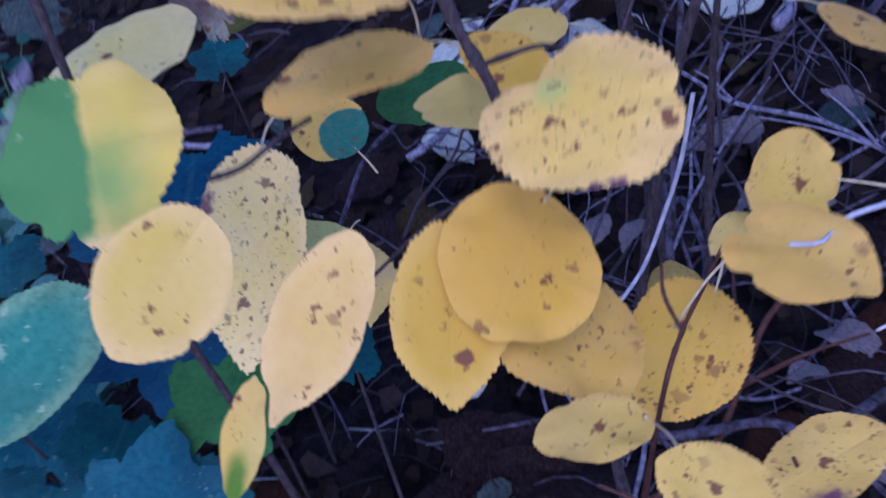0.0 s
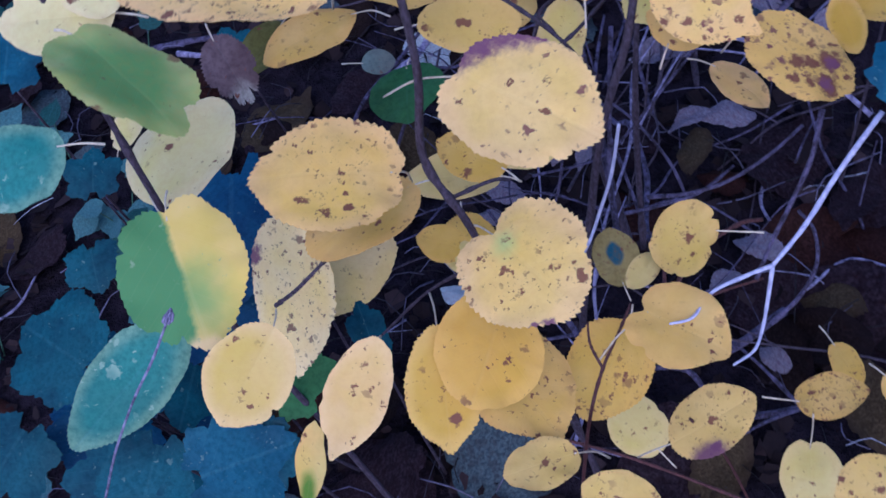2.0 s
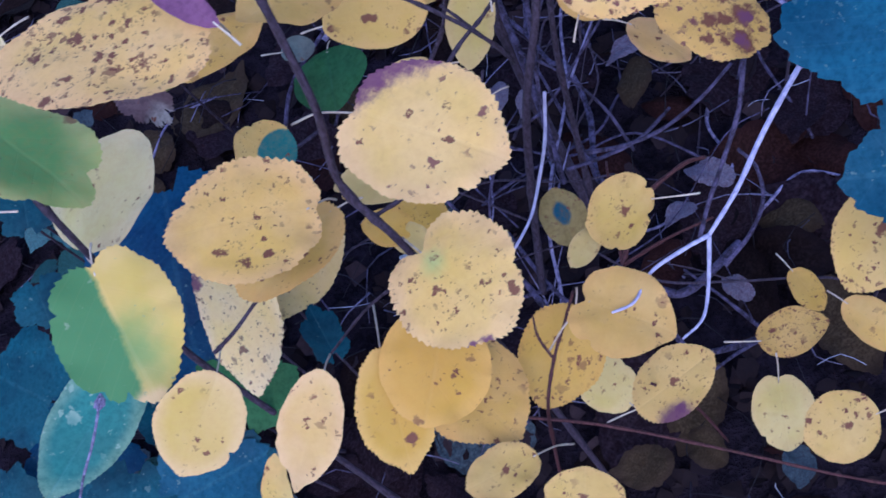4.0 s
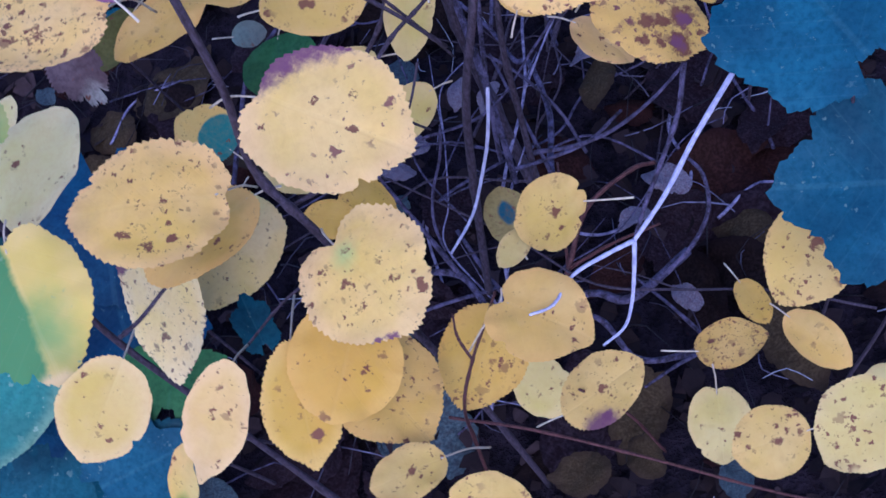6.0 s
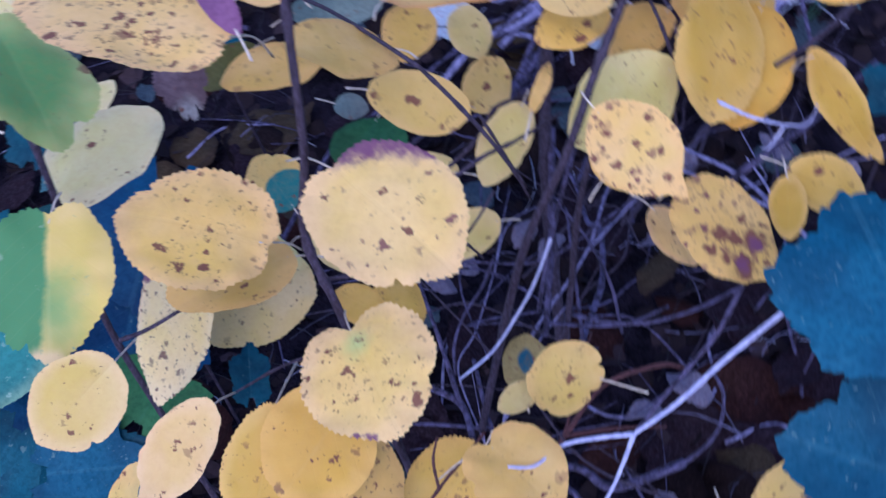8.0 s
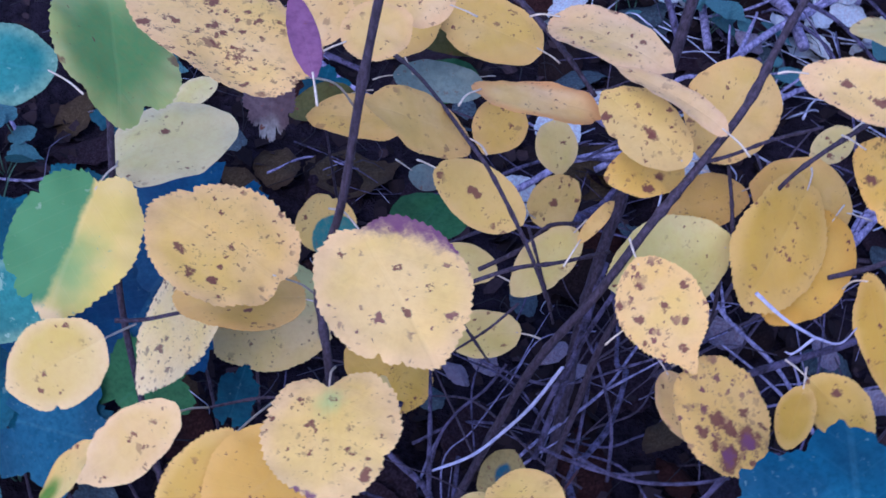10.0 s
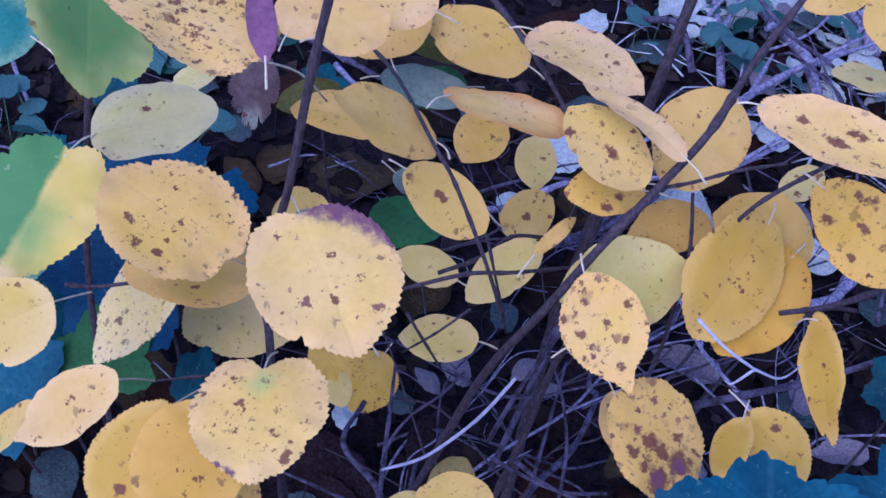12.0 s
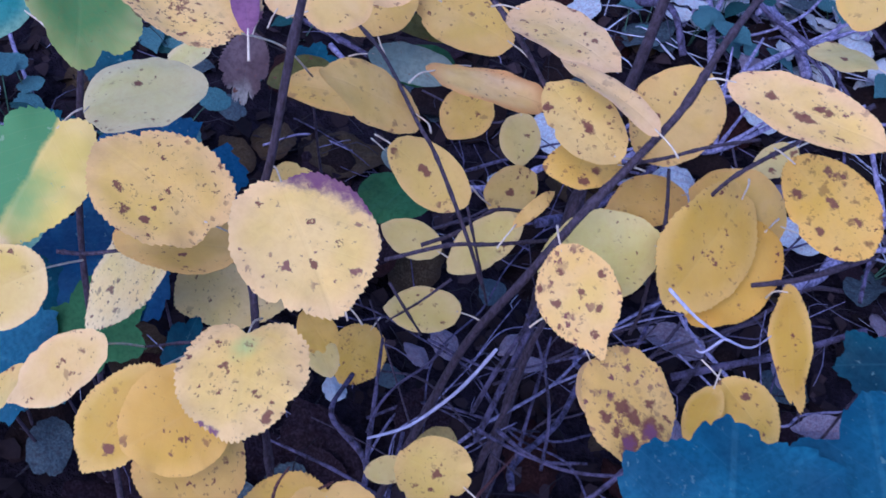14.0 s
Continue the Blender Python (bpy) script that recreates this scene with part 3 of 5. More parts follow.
leaf(shrub_a, look_gold, (-0.0384, -0.0085, 0.2078), (0.1896, -0.9286, -0.3190), (0.4320, -0.2129, 0.8764), 0.0465, 0.0419, serr=0.02, tip=0.05, cup=0.04, bend=-0.05)
leaf(shrub_a, look_deepspot, (-0.0041, -0.0016, 0.1755), (-0.7752, -0.5281, -0.3466), (0.1441, -0.6820, 0.7170), 0.0401, 0.0352, serr=0.026, to=(0.0149, 0.0122, 0.1875), egg=0.07, cup=0.04, bend=-0.05)
leaf(shrub_a, look_gold, (0.0201, -0.0202, 0.2111), (0.5574, -0.8121, -0.1727), (0.1516, -0.1049, 0.9829), 0.0367, 0.0346, serr=0.012, heart=0.1, to=(-0.0071, -0.0031, 0.1868), egg=0.06, cup=0.04, bend=-0.05)
leaf(shrub_c, look_spotpurple, (0.0296, -0.0119, 0.1197), (0.9532, -0.0689, 0.2942), (-0.2991, -0.0756, 0.9512), 0.0391, 0.0298, serr=0.02, to=(-0.0008, 0.0034, 0.0891), egg=0.05, cup=0.04, bend=-0.05)
leaf(shrub_c, look_pale, (0.0114, 0.0388, 0.0494), (-0.2429, 0.8726, 0.4237), (-0.2954, -0.4826, 0.8245), 0.0344, 0.0278, serr=0.02, egg=0.06, cup=0.04, bend=-0.05)
leaf(shrub_c, look_spotted, (-0.0440, -0.0427, 0.2089), (-0.9815, 0.0561, 0.1832), (0.1836, 0.0018, 0.9830), 0.0266, 0.0201, serr=0.015, to=(-0.0189, -0.0293, 0.1648), egg=-0.03, cup=0.04, bend=-0.05)
leaf(shrub_c, look_spotted, (-0.0256, -0.0618, 0.2004), (0.5852, 0.7437, 0.3233), (0.0387, -0.4238, 0.9049), 0.0176, 0.0270, serr=0.02, egg=-0.02, cup=0.04, bend=-0.05)
leaf(shrub_b, look_spotted, (0.0458, 0.0277, 0.1897), (-0.9590, 0.0645, 0.2759), (0.0724, -0.8856, 0.4588), 0.0299, 0.0313, serr=0.015, to=(0.0757, 0.0213, 0.1785), egg=-0.07, cup=0.04, bend=-0.05, notch=((0.42, 0.14, 0.08), (5.75, 0.16, 0.10), (4.3, 0.07, 0.08)))
leaf(shrub_b, look_pale, (0.0276, 0.0308, 0.1774), (-0.9225, -0.3668, -0.1199), (0.0503, -0.4224, 0.9050), 0.0184, 0.0111, serr=0.01)
leaf(shrub_c, look_manyspots, (0.0916, -0.0008, 0.0679), (0.9501, -0.3100, 0.0336), (-0.0487, -0.0412, 0.9980), 0.0325, 0.0236, serr=0.015, to=(0.0638, 0.0111, 0.0728), egg=0.09, cup=0.04, bend=-0.05)
leaf(shrub_c, look_pale, (0.0716, -0.0155, 0.0297), (-0.4495, -0.7828, -0.4304), (0.0544, -0.5048, 0.8615), 0.0360, 0.0303, serr=0.012, heart=0.06, to=(0.0787, -0.0069, 0.0719), egg=0.02, cup=0.04, bend=-0.05)
leaf(shrub_c, look_spotted, (0.0771, -0.0557, 0.0879), (-0.9650, 0.1726, 0.1976), (0.0886, -0.4946, 0.8646), 0.0337, 0.0300, serr=0.02, egg=-0.04, cup=0.04, bend=-0.05)
leaf(shrub_c, look_palespot, (0.0933, -0.0921, 0.1612), (-0.9663, -0.2498, -0.0629), (0.0503, -0.4224, 0.9050), 0.0356, 0.0320, serr=0.015)
leaf(shrub_c, look_pale, (0.1181, -0.0717, 0.1271), (0.9147, -0.3443, -0.2115), (0.0503, -0.4224, 0.9050), 0.0167, 0.0124, serr=0.015)
leaf(shrub_c, look_gold, (0.1281, -0.0124, 0.0466), (0.3360, -0.8462, -0.4136), (0.0503, -0.4224, 0.9050), 0.0357, 0.0214, serr=0.012)
leaf(shrub_c, look_deepspot, (0.1221, 0.0337, 0.0176), (0.0337, -0.9049, -0.4242), (0.0503, -0.4224, 0.9050), 0.0254, 0.0156, serr=0.026)
leaf(shrub_c, look_spotted, (0.1212, -0.0256, 0.1579), (-0.8776, -0.4326, -0.2067), (-0.0043, -0.4240, 0.9056), 0.0470, 0.0341, serr=0.02, egg=-0.03, cup=0.04, bend=-0.05, notch=((5.45, 0.50, 0.42), (5.0, 0.12, 0.12)))
leaf(shrub_b, look_tipblotch, (0.1097, 0.0495, 0.2322), (0.4844, -0.7329, -0.4776), (0.3777, -0.3172, 0.8699), 0.0443, 0.0391, serr=0.026, tip=0.03, to=(0.0948, 0.0834, 0.2149), cup=0.04, bend=-0.05)
leaf(shrub_b, look_yellow, (0.1021, 0.0842, 0.1908), (0.4000, -0.8386, -0.3699), (0.3721, -0.2203, 0.9017), 0.0293, 0.0207, serr=0.01, egg=0.02, cup=0.04, bend=-0.05)
leaf(shrub_b, look_blotch, (0.0812, 0.0681, 0.2627), (0.5515, -0.7346, -0.3953), (-0.3514, -0.6344, 0.6885), 0.0393, 0.0307, serr=0.026, tip=0.14, egg=-0.05, cup=0.04, bend=-0.05)
leaf(shrub_b, look_limegold, (0.0878, 0.1091, 0.2442), (-0.8954, -0.4016, -0.1925), (0.1788, -0.7201, 0.6704), 0.0502, 0.0368, serr=0.01, egg=-0.03, cup=0.04, bend=-0.05)
leaf(shrub_b, look_gold, (-0.0138, 0.1244, 0.2831), (-0.8150, -0.3339, 0.4736), (0.5151, -0.0431, 0.8561), 0.0469, 0.0312, serr=0.01, tip=0.03, to=(0.0126, 0.1133, 0.2815), egg=0.1, cup=0.04, bend=-0.05)
leaf(shrub_b, look_spotted, (0.0107, 0.1378, 0.2379), (0.8900, -0.4270, -0.1601), (-0.2227, -0.7132, 0.6646), 0.0429, 0.0252, serr=0.01, egg=-0.14, cup=0.04, bend=-0.05)
leaf(shrub_b, look_spotted, (0.0444, 0.1920, 0.1902), (0.6297, 0.6990, 0.3390), (0.3222, -0.6321, 0.7048), 0.0285, 0.0239, serr=0.01, to=(0.0264, 0.1762, 0.2012), cup=0.04, bend=-0.05)
leaf(shrub_b, look_orangeedge, (0.0281, 0.1435, 0.2857), (0.9766, 0.1302, -0.1712), (0.1592, 0.0974, 0.9824), 0.0501, 0.0267, serr=0.01, tip=0.05, to=(-0.0002, 0.1241, 0.2935), egg=-0.08, cup=0.04, bend=-0.05)
leaf(shrub_b, look_gold, (0.0137, 0.2193, 0.2068), (-0.3475, -0.8569, -0.3806), (0.0503, -0.4224, 0.9050), 0.0305, 0.0259, serr=0.005)
leaf(shrub_b, look_pale, (0.0417, 0.2196, 0.1999), (0.1894, -0.8857, -0.4239), (0.0503, -0.4224, 0.9050), 0.0279, 0.0203, serr=0.005)
leaf(shrub_b, look_spotted, (0.0675, 0.1223, 0.2971), (-0.8046, 0.5308, 0.2660), (0.0392, -0.3995, 0.9159), 0.0400, 0.0273, serr=0.008, to=(0.0924, 0.1399, 0.2707), egg=0.03, cup=0.04, bend=-0.05)
leaf(shrub_b, look_deepspot, (0.0720, 0.1243, 0.2752), (-0.9544, -0.2941, -0.0506), (0.0769, -0.4062, 0.9106), 0.0304, 0.0212, serr=0.026, egg=0.04, cup=0.04, bend=-0.05)
leaf(shrub_b, look_gold, (0.1033, 0.1603, 0.2821), (0.3948, 0.8478, 0.3542), (0.0736, -0.4134, 0.9076), 0.0495, 0.0369, serr=0.01, to=(0.0923, 0.1420, 0.2658), egg=0.02, cup=0.04, bend=-0.05)
leaf(shrub_b, look_peach, (0.0523, 0.1614, 0.3049), (0.8798, -0.4754, 0.0042), (-0.0085, -0.0069, 0.9999), 0.0525, 0.0320, serr=0.01, egg=0.11, cup=0.04, bend=-0.05)
leaf(shrub_b, look_peach, (0.0747, 0.1245, 0.3109), (-0.8898, 0.4367, 0.1326), (0.0990, -0.0990, 0.9901), 0.0465, 0.0137, serr=0.01)
leaf(shrub_b, look_gold, (0.0037, 0.2352, 0.2497), (-0.9653, 0.2121, 0.1526), (0.0503, -0.4224, 0.9050), 0.0508, 0.0348, serr=0.005)
leaf(shrub_b, look_gold, (-0.0419, 0.2247, 0.2578), (-0.4618, 0.7937, 0.3960), (0.0503, -0.4224, 0.9050), 0.0450, 0.0475, serr=0.01)
leaf(shrub_b, look_yellow, (-0.0673, 0.1979, 0.2707), (0.3958, 0.8404, 0.3702), (0.0503, -0.4224, 0.9050), 0.0312, 0.0291, serr=0.01)
leaf(shrub_b, look_yellow, (-0.0247, 0.1752, 0.3043), (-0.9808, 0.1501, 0.1245), (0.0503, -0.4224, 0.9050), 0.0324, 0.0301, serr=0.01)
leaf(shrub_b, look_raised, (0.1374, 0.1046, 0.3382), (0.9519, -0.3060, 0.0140), (-0.1062, -0.2871, 0.9520), 0.0560, 0.0260, serr=0.012, tip=0.03, egg=-0.09, cup=0.04, bend=-0.05)
leaf(shrub_b, look_scorched, (0.1647, 0.1228, 0.2863), (0.8099, -0.3980, -0.4309), (0.0031, -0.7317, 0.6816), 0.0463, 0.0322, serr=0.012, egg=-0.16, cup=0.04, bend=-0.05)
leaf(shrub_b, look_pale, (0.1508, 0.1766, 0.2582), (-0.6686, -0.6874, -0.2836), (0.0503, -0.4224, 0.9050), 0.0240, 0.0140, serr=0.012)
leaf(shrub_b, look_deep_shaded, (0.1276, 0.1205, 0.2537), (-0.3752, -0.8481, -0.3740), (0.4547, -0.5201, 0.7230), 0.0607, 0.0413, serr=0.026, heart=0.03, egg=-0.11, cup=0.04, bend=-0.05)
leaf(shrub_b, look_amber_shaded, (0.1410, 0.1227, 0.2399), (-0.4246, -0.8152, -0.3938), (0.0437, -0.4529, 0.8905), 0.0524, 0.0357, serr=0.01, cup=0.04, bend=-0.05)
leaf(shrub_b, look_gold, (0.1390, 0.1501, 0.2500), (-0.9904, 0.0591, 0.1250), (0.0863, -0.4420, 0.8929), 0.0428, 0.0365, serr=0.006, egg=0.05, cup=0.04, bend=-0.05)
leaf(shrub_b, look_gold, (0.1021, 0.1448, 0.2464), (-0.8778, -0.4509, -0.1617), (0.0503, -0.4224, 0.9050), 0.0348, 0.0226, serr=0.006)
leaf(shrub_b, look_deep_shaded, (0.1393, 0.0644, 0.2202), (-0.2241, -0.8997, -0.3746), (-0.3015, -0.3015, 0.9045), 0.0257, 0.0143, serr=0.026)
leaf(shrub_b, look_deep_shaded, (0.1562, 0.0706, 0.2199), (0.7606, -0.5711, -0.3088), (0.0503, -0.4224, 0.9050), 0.0317, 0.0235, serr=0.026)
leaf(shrub_b, look_deep_shaded, (0.1649, 0.0876, 0.2452), (0.1902, -0.9467, -0.2600), (-0.7553, -0.3102, 0.5773), 0.0507, 0.0168, serr=0.026, to=(0.1555, 0.1148, 0.2391), egg=0.08, cup=0.04, bend=-0.05)
leaf(shrub_b, look_gold, (0.1636, 0.2028, 0.3268), (-0.1680, -0.8968, -0.4092), (0.0503, -0.4224, 0.9050), 0.0290, 0.0235, serr=0.01)
leaf(shrub_b, look_pale, (0.1712, 0.2283, 0.2820), (-0.9995, -0.0321, 0.0032), (0.0000, 0.0995, 0.9950), 0.0303, 0.0229, serr=0.01)
leaf(shrub_b, look_gold, (0.1564, 0.2788, 0.2878), (-0.8015, -0.5577, -0.2157), (0.0503, -0.4224, 0.9050), 0.0351, 0.0206, serr=0.01)
leaf(shrub_b, look_pale, (0.0205, 0.1208, 0.1724), (-0.9745, -0.2190, -0.0481), (0.0503, -0.4224, 0.9050), 0.0339, 0.0217, serr=0.01)
leaf(shrub_b, look_pale, (0.0087, 0.1321, 0.2033), (-0.9820, 0.1444, 0.1219), (0.0503, -0.4224, 0.9050), 0.0282, 0.0177, serr=0.01)
leaf(shrub_b, look_pale, (0.0414, 0.1172, 0.2269), (-0.5681, -0.7574, -0.3219), (0.0503, -0.4224, 0.9050), 0.0387, 0.0196, serr=0.01)
leaf(shrub_b, look_gold, (0.0578, 0.1189, 0.2514), (0.4792, 0.8681, 0.1296), (0.3015, -0.3015, 0.9045), 0.0258, 0.0061, serr=0.005)
leaf(shrub_b, look_deepspot, (-0.0186, 0.1795, 0.0546), (-0.2443, -0.8839, -0.3989), (0.0503, -0.4224, 0.9050), 0.0362, 0.0324, serr=0.026)
leaf(shrub_a, look_pale, (-0.0276, 0.1377, 0.0988), (0.6266, -0.6923, -0.3579), (0.0503, -0.4224, 0.9050), 0.0222, 0.0166, serr=0.01)
leaf(shrub_b, look_deepspot, (-0.0145, 0.0797, 0.2281), (-0.6457, 0.6776, 0.3521), (0.0503, -0.4224, 0.9050), 0.0286, 0.0206, serr=0.026)
leaf(shrub_b, look_pale, (-0.0227, 0.0894, 0.2098), (-0.9233, 0.3257, 0.2033), (0.0503, -0.4224, 0.9050), 0.0387, 0.0203, serr=0.01)
leaf(shrub_a, look_deepspot, (-0.0339, 0.1474, 0.1044), (-0.7635, 0.5679, 0.3074), (0.0503, -0.4224, 0.9050), 0.0267, 0.0198, serr=0.026)
leaf(shrub_c, look_dimpatch, (0.0399, 0.1083, 0.0837), (0.20, 0.88, 0.43), (0.0503, -0.4224, 0.9050), 0.0300, 0.0230, serr=0.026)
leaf(shrub_a, look_greenpatch, (-0.0610, 0.1810, 0.1640), (-0.45, 0.80, 0.40), (0.0503, -0.4224, 0.9050), 0.0310, 0.0290, serr=0.026)
leaf(shrub_a, look_darkgreen, (-0.0162, 0.2174, 0.1408), (-0.3792, -0.9063, -0.1867), (-0.2645, -0.0872, 0.9604), 0.0345, 0.0428, serr=0.01, egg=0.07, cup=0.04, bend=-0.05)
leaf(shrub_a, look_darkgreen, (-0.0170, 0.2480, 0.2063), (-0.9556, -0.2839, -0.0794), (0.0503, -0.4224, 0.9050), 0.0363, 0.0248, serr=0.01)
leaf(shrub_a, look_olive, (-0.0112, 0.2459, 0.2317), (0.9959, 0.0894, -0.0136), (0.0503, -0.4224, 0.9050), 0.0412, 0.0152, serr=0.01)
leaf(shrub_a, look_greenbase, (-0.1178, 0.0033, 0.2006), (0.4977, 0.5827, 0.6425), (-0.5070, -0.4056, 0.7605), 0.0298, 0.0136, serr=0.01)
leaf(shrub_a, look_dry, (-0.0875, 0.1893, 0.2267), (0.0987, -0.7037, -0.7037), (0.0000, -0.7071, 0.7071), 0.0330, 0.0230, serr=0.06, notch=((2.5, 0.24, 0.07), (2.95, 0.14, 0.05), (3.5, 0.28, 0.08), (4.3, 0.2, 0.1), (1.9, 0.16, 0.1)), cup=0.35, bend=-0.3)
leaf(shrub_a, look_gold, (-0.0491, 0.2020, 0.2142), (-0.9814, -0.1722, 0.0846), (0.1082, -0.1324, 0.9853), 0.0485, 0.0265, serr=0.012, to=(-0.0156, 0.1667, 0.2344), cup=0.04, bend=-0.05)
leaf(shrub_a, look_slate_shaded, (-0.0168, 0.2236, 0.2252), (0.9984, 0.0453, -0.0343), (0.0503, -0.4224, 0.9050), 0.0428, 0.0215, serr=0.01)
leaf(shrub_a, look_slate_shaded, (-0.0218, 0.2454, 0.1433), (0.9326, -0.3045, -0.1939), (0.0503, -0.4224, 0.9050), 0.0179, 0.0145, serr=0.01)
leaf(shrub_a, look_olive, (-0.0719, 0.2245, 0.2012), (-0.8513, -0.4920, -0.1823), (0.0503, -0.4224, 0.9050), 0.0328, 0.0199, serr=0.01)
leaf(shrub_b, look_gold, (0.0857, 0.0945, 0.2322), (0.8014, 0.5579, 0.2158), (0.0503, -0.4224, 0.9050), 0.0314, 0.0289, serr=0.01)
leaf(shrub_a, look_palegreen, (-0.1114, 0.1283, 0.3335), (-0.9835, -0.1787, -0.0287), (0.0503, -0.4224, 0.9050), 0.0221, 0.0240, serr=0.01)
leaf(shrub_a, look_palegreen, (-0.1270, 0.1280, 0.3290), (-0.9226, 0.3600, 0.1359), (0.0503, -0.4224, 0.9050), 0.0420, 0.0290, serr=0.01)
twig(shrub_b, "twig", [(0.0093, 0.0846, 0.2247), (0.0167, 0.0827, 0.2151), (0.0251, 0.0894, 0.1927)], 0.0007, 0.0005, bark)
twig(shrub_b, "twig", [(0.0328, 0.0912, 0.2286), (0.0227, 0.0857, 0.2173), (0.0094, 0.0897, 0.1947)], 0.0006, 0.0004, bark)
twig(shrub_b, "twig", [(0.0320, 0.1088, 0.2527), (0.0399, 0.1040, 0.2332), (0.0483, 0.1046, 0.2049)], 0.0006, 0.0005, bark)
twig(shrub_b, "stem", [(0.0144, 0.1176, 0.0182), (0.0283, 0.1117, 0.0953), (0.0433, 0.1000, 0.1806), (0.0609, 0.0921, 0.2385), (0.0750, 0.1030, 0.2673), (0.0892, 0.1159, 0.2897), (0.1015, 0.1294, 0.3086), (0.1103, 0.1455, 0.3305), (0.1224, 0.1631, 0.3536)], 0.0021, 0.0013, bark)
twig(shrub_b, "stem", [(0.0705, 0.1752, -0.0439), (0.0695, 0.1937, 0.0589), (0.0710, 0.2028, 0.1239), (0.0772, 0.2181, 0.1805), (0.0863, 0.2344, 0.2377), (0.0920, 0.2495, 0.2942)], 0.0036, 0.0026, bark)
twig(shrub_b, "twig", [(0.0065, 0.2010, 0.2981), (0.0265, 0.1828, 0.2921), (0.0392, 0.1708, 0.2859), (0.0505, 0.1587, 0.2798)], 0.0014, 0.0009, bark)
twig(shrub_b, "twig", [(-0.0494, 0.2248, 0.2433), (-0.0207, 0.1688, 0.2695), (0.0065, 0.1149, 0.2838), (0.0168, 0.1089, 0.2739), (0.0333, 0.0985, 0.2506), (0.0460, 0.0978, 0.2204)], 0.0008, 0.0008, bark)
twig(shrub_b, "twig", [(0.0054, 0.0899, 0.2312), (0.0284, 0.0961, 0.2418), (0.0449, 0.1039, 0.2406), (0.0660, 0.1244, 0.2303)], 0.0009, 0.0008, bark)
twig(shrub_b, "twig", [(0.0151, 0.1179, 0.2154), (0.0314, 0.1266, 0.2222), (0.0406, 0.1348, 0.2292), (0.0541, 0.1451, 0.2238)], 0.001, 0.0008, bark)
twig(shrub_b, "twig", [(0.1219, 0.1346, 0.2622), (0.1303, 0.1337, 0.2816), (0.1504, 0.1445, 0.2970), (0.1733, 0.1595, 0.3092)], 0.0009, 0.001, bark)
twig(shrub_b, "twig", [(0.1480, 0.1132, 0.2454), (0.1683, 0.1235, 0.2463), (0.1935, 0.1360, 0.2558)], 0.001, 0.0013, bark)
twig(shrub_b, "twig", [(0.1063, 0.1483, 0.2634), (0.1086, 0.1354, 0.2575), (0.1102, 0.1221, 0.2513)], 0.0007, 0.0008, bark)
twig(shrub_b, "twig", [(0.1099, 0.1180, 0.2332), (0.1107, 0.1133, 0.2145), (0.1096, 0.1129, 0.2001)], 0.0007, 0.0008, bark)
twig(shrub_b, "twig", [(0.0915, 0.1373, 0.2711), (0.1027, 0.1355, 0.2794), (0.1181, 0.1424, 0.2844), (0.1360, 0.1487, 0.2887)], 0.0008, 0.0006, bark)
twig(shrub_a, "twig", [(-0.1023, 0.0311, 0.2555), (-0.0941, 0.0360, 0.2524), (-0.0829, 0.0395, 0.2546), (-0.0747, 0.0455, 0.2527)], 0.0008, 0.0006, bark)
twig(shrub_a, "twig", [(-0.0280, 0.0350, 0.2220), (-0.0520, 0.0400, 0.2140), (-0.0762, 0.0402, 0.2013)], 0.0007, 0.0005, bark)
twig(shrub_a, "twig", [(-0.0310, 0.0449, 0.2505), (-0.0158, 0.0440, 0.2506), (-0.0093, 0.0417, 0.2491)], 0.0008, 0.0006, bark)
twig(shrub_c, "stem", [(0.0120, 0.0043, 0.2008), (0.0022, -0.0025, 0.1958), (-0.0077, -0.0092, 0.1909), (-0.0187, -0.0193, 0.1835), (-0.0251, -0.0059, 0.1243), (-0.0375, 0.0213, -0.0038)], 0.0005, 0.0008, red_bark)
twig(shrub_c, "stem", [(-0.0302, 0.0159, 0.1152), (-0.0018, 0.0005, 0.0923), (0.0347, -0.0256, 0.0621), (0.0718, -0.0536, 0.0304), (0.1022, -0.0734, 0.0045)], 0.0007, 0.0006, red_bark)
twig(shrub_c, "twig", [(-0.0077, -0.0092, 0.1909), (-0.0079, -0.0011, 0.1967), (-0.0051, 0.0054, 0.2013)], 0.0006, 0.0004, red_bark)
twig(shrub_c, "twig", [(0.0216, -0.0083, 0.1232), (0.0362, -0.0024, 0.0663), (0.0457, -0.0036, 0.0042)], 0.0006, 0.0006, red_bark)
twig(shrub_b, "twig", [(0.0852, 0.1369, 0.2152), (0.0724, 0.1274, 0.1681), (0.0687, 0.1333, 0.1081), (0.0618, 0.1284, 0.0521)], 0.0013, 0.0018, bark)
lobed_leaf(look_teal, (0.1431, -0.0131, 0.2600), (-0.1151, 0.9101, 0.3981), (-0.0507, -0.4056, 0.9126), 0.0696, "large blue-green lobed leaf with a ragged edge")
lobed_leaf(look_teal, (0.1435, -0.0435, 0.2043), (-0.8603, 0.4818, 0.1664), (-0.0507, -0.4056, 0.9126), 0.0669, "broad blue-green lobed leaf with pale flecks")
lobed_leaf(look_teal_shaded, (-0.2245, 0.1710, 0.1241), (-0.5347, 0.8177, 0.2131), (-0.1048, -0.3145, 0.9435), 0.0557, "teal lobed leaf low over the litter")
lobed_leaf(look_teal, (-0.1684, 0.0761, 0.1142), (0.9910, -0.0251, -0.1314), (0.1009, -0.5044, 0.8575), 0.0560, "teal lobed leaf above the litter")
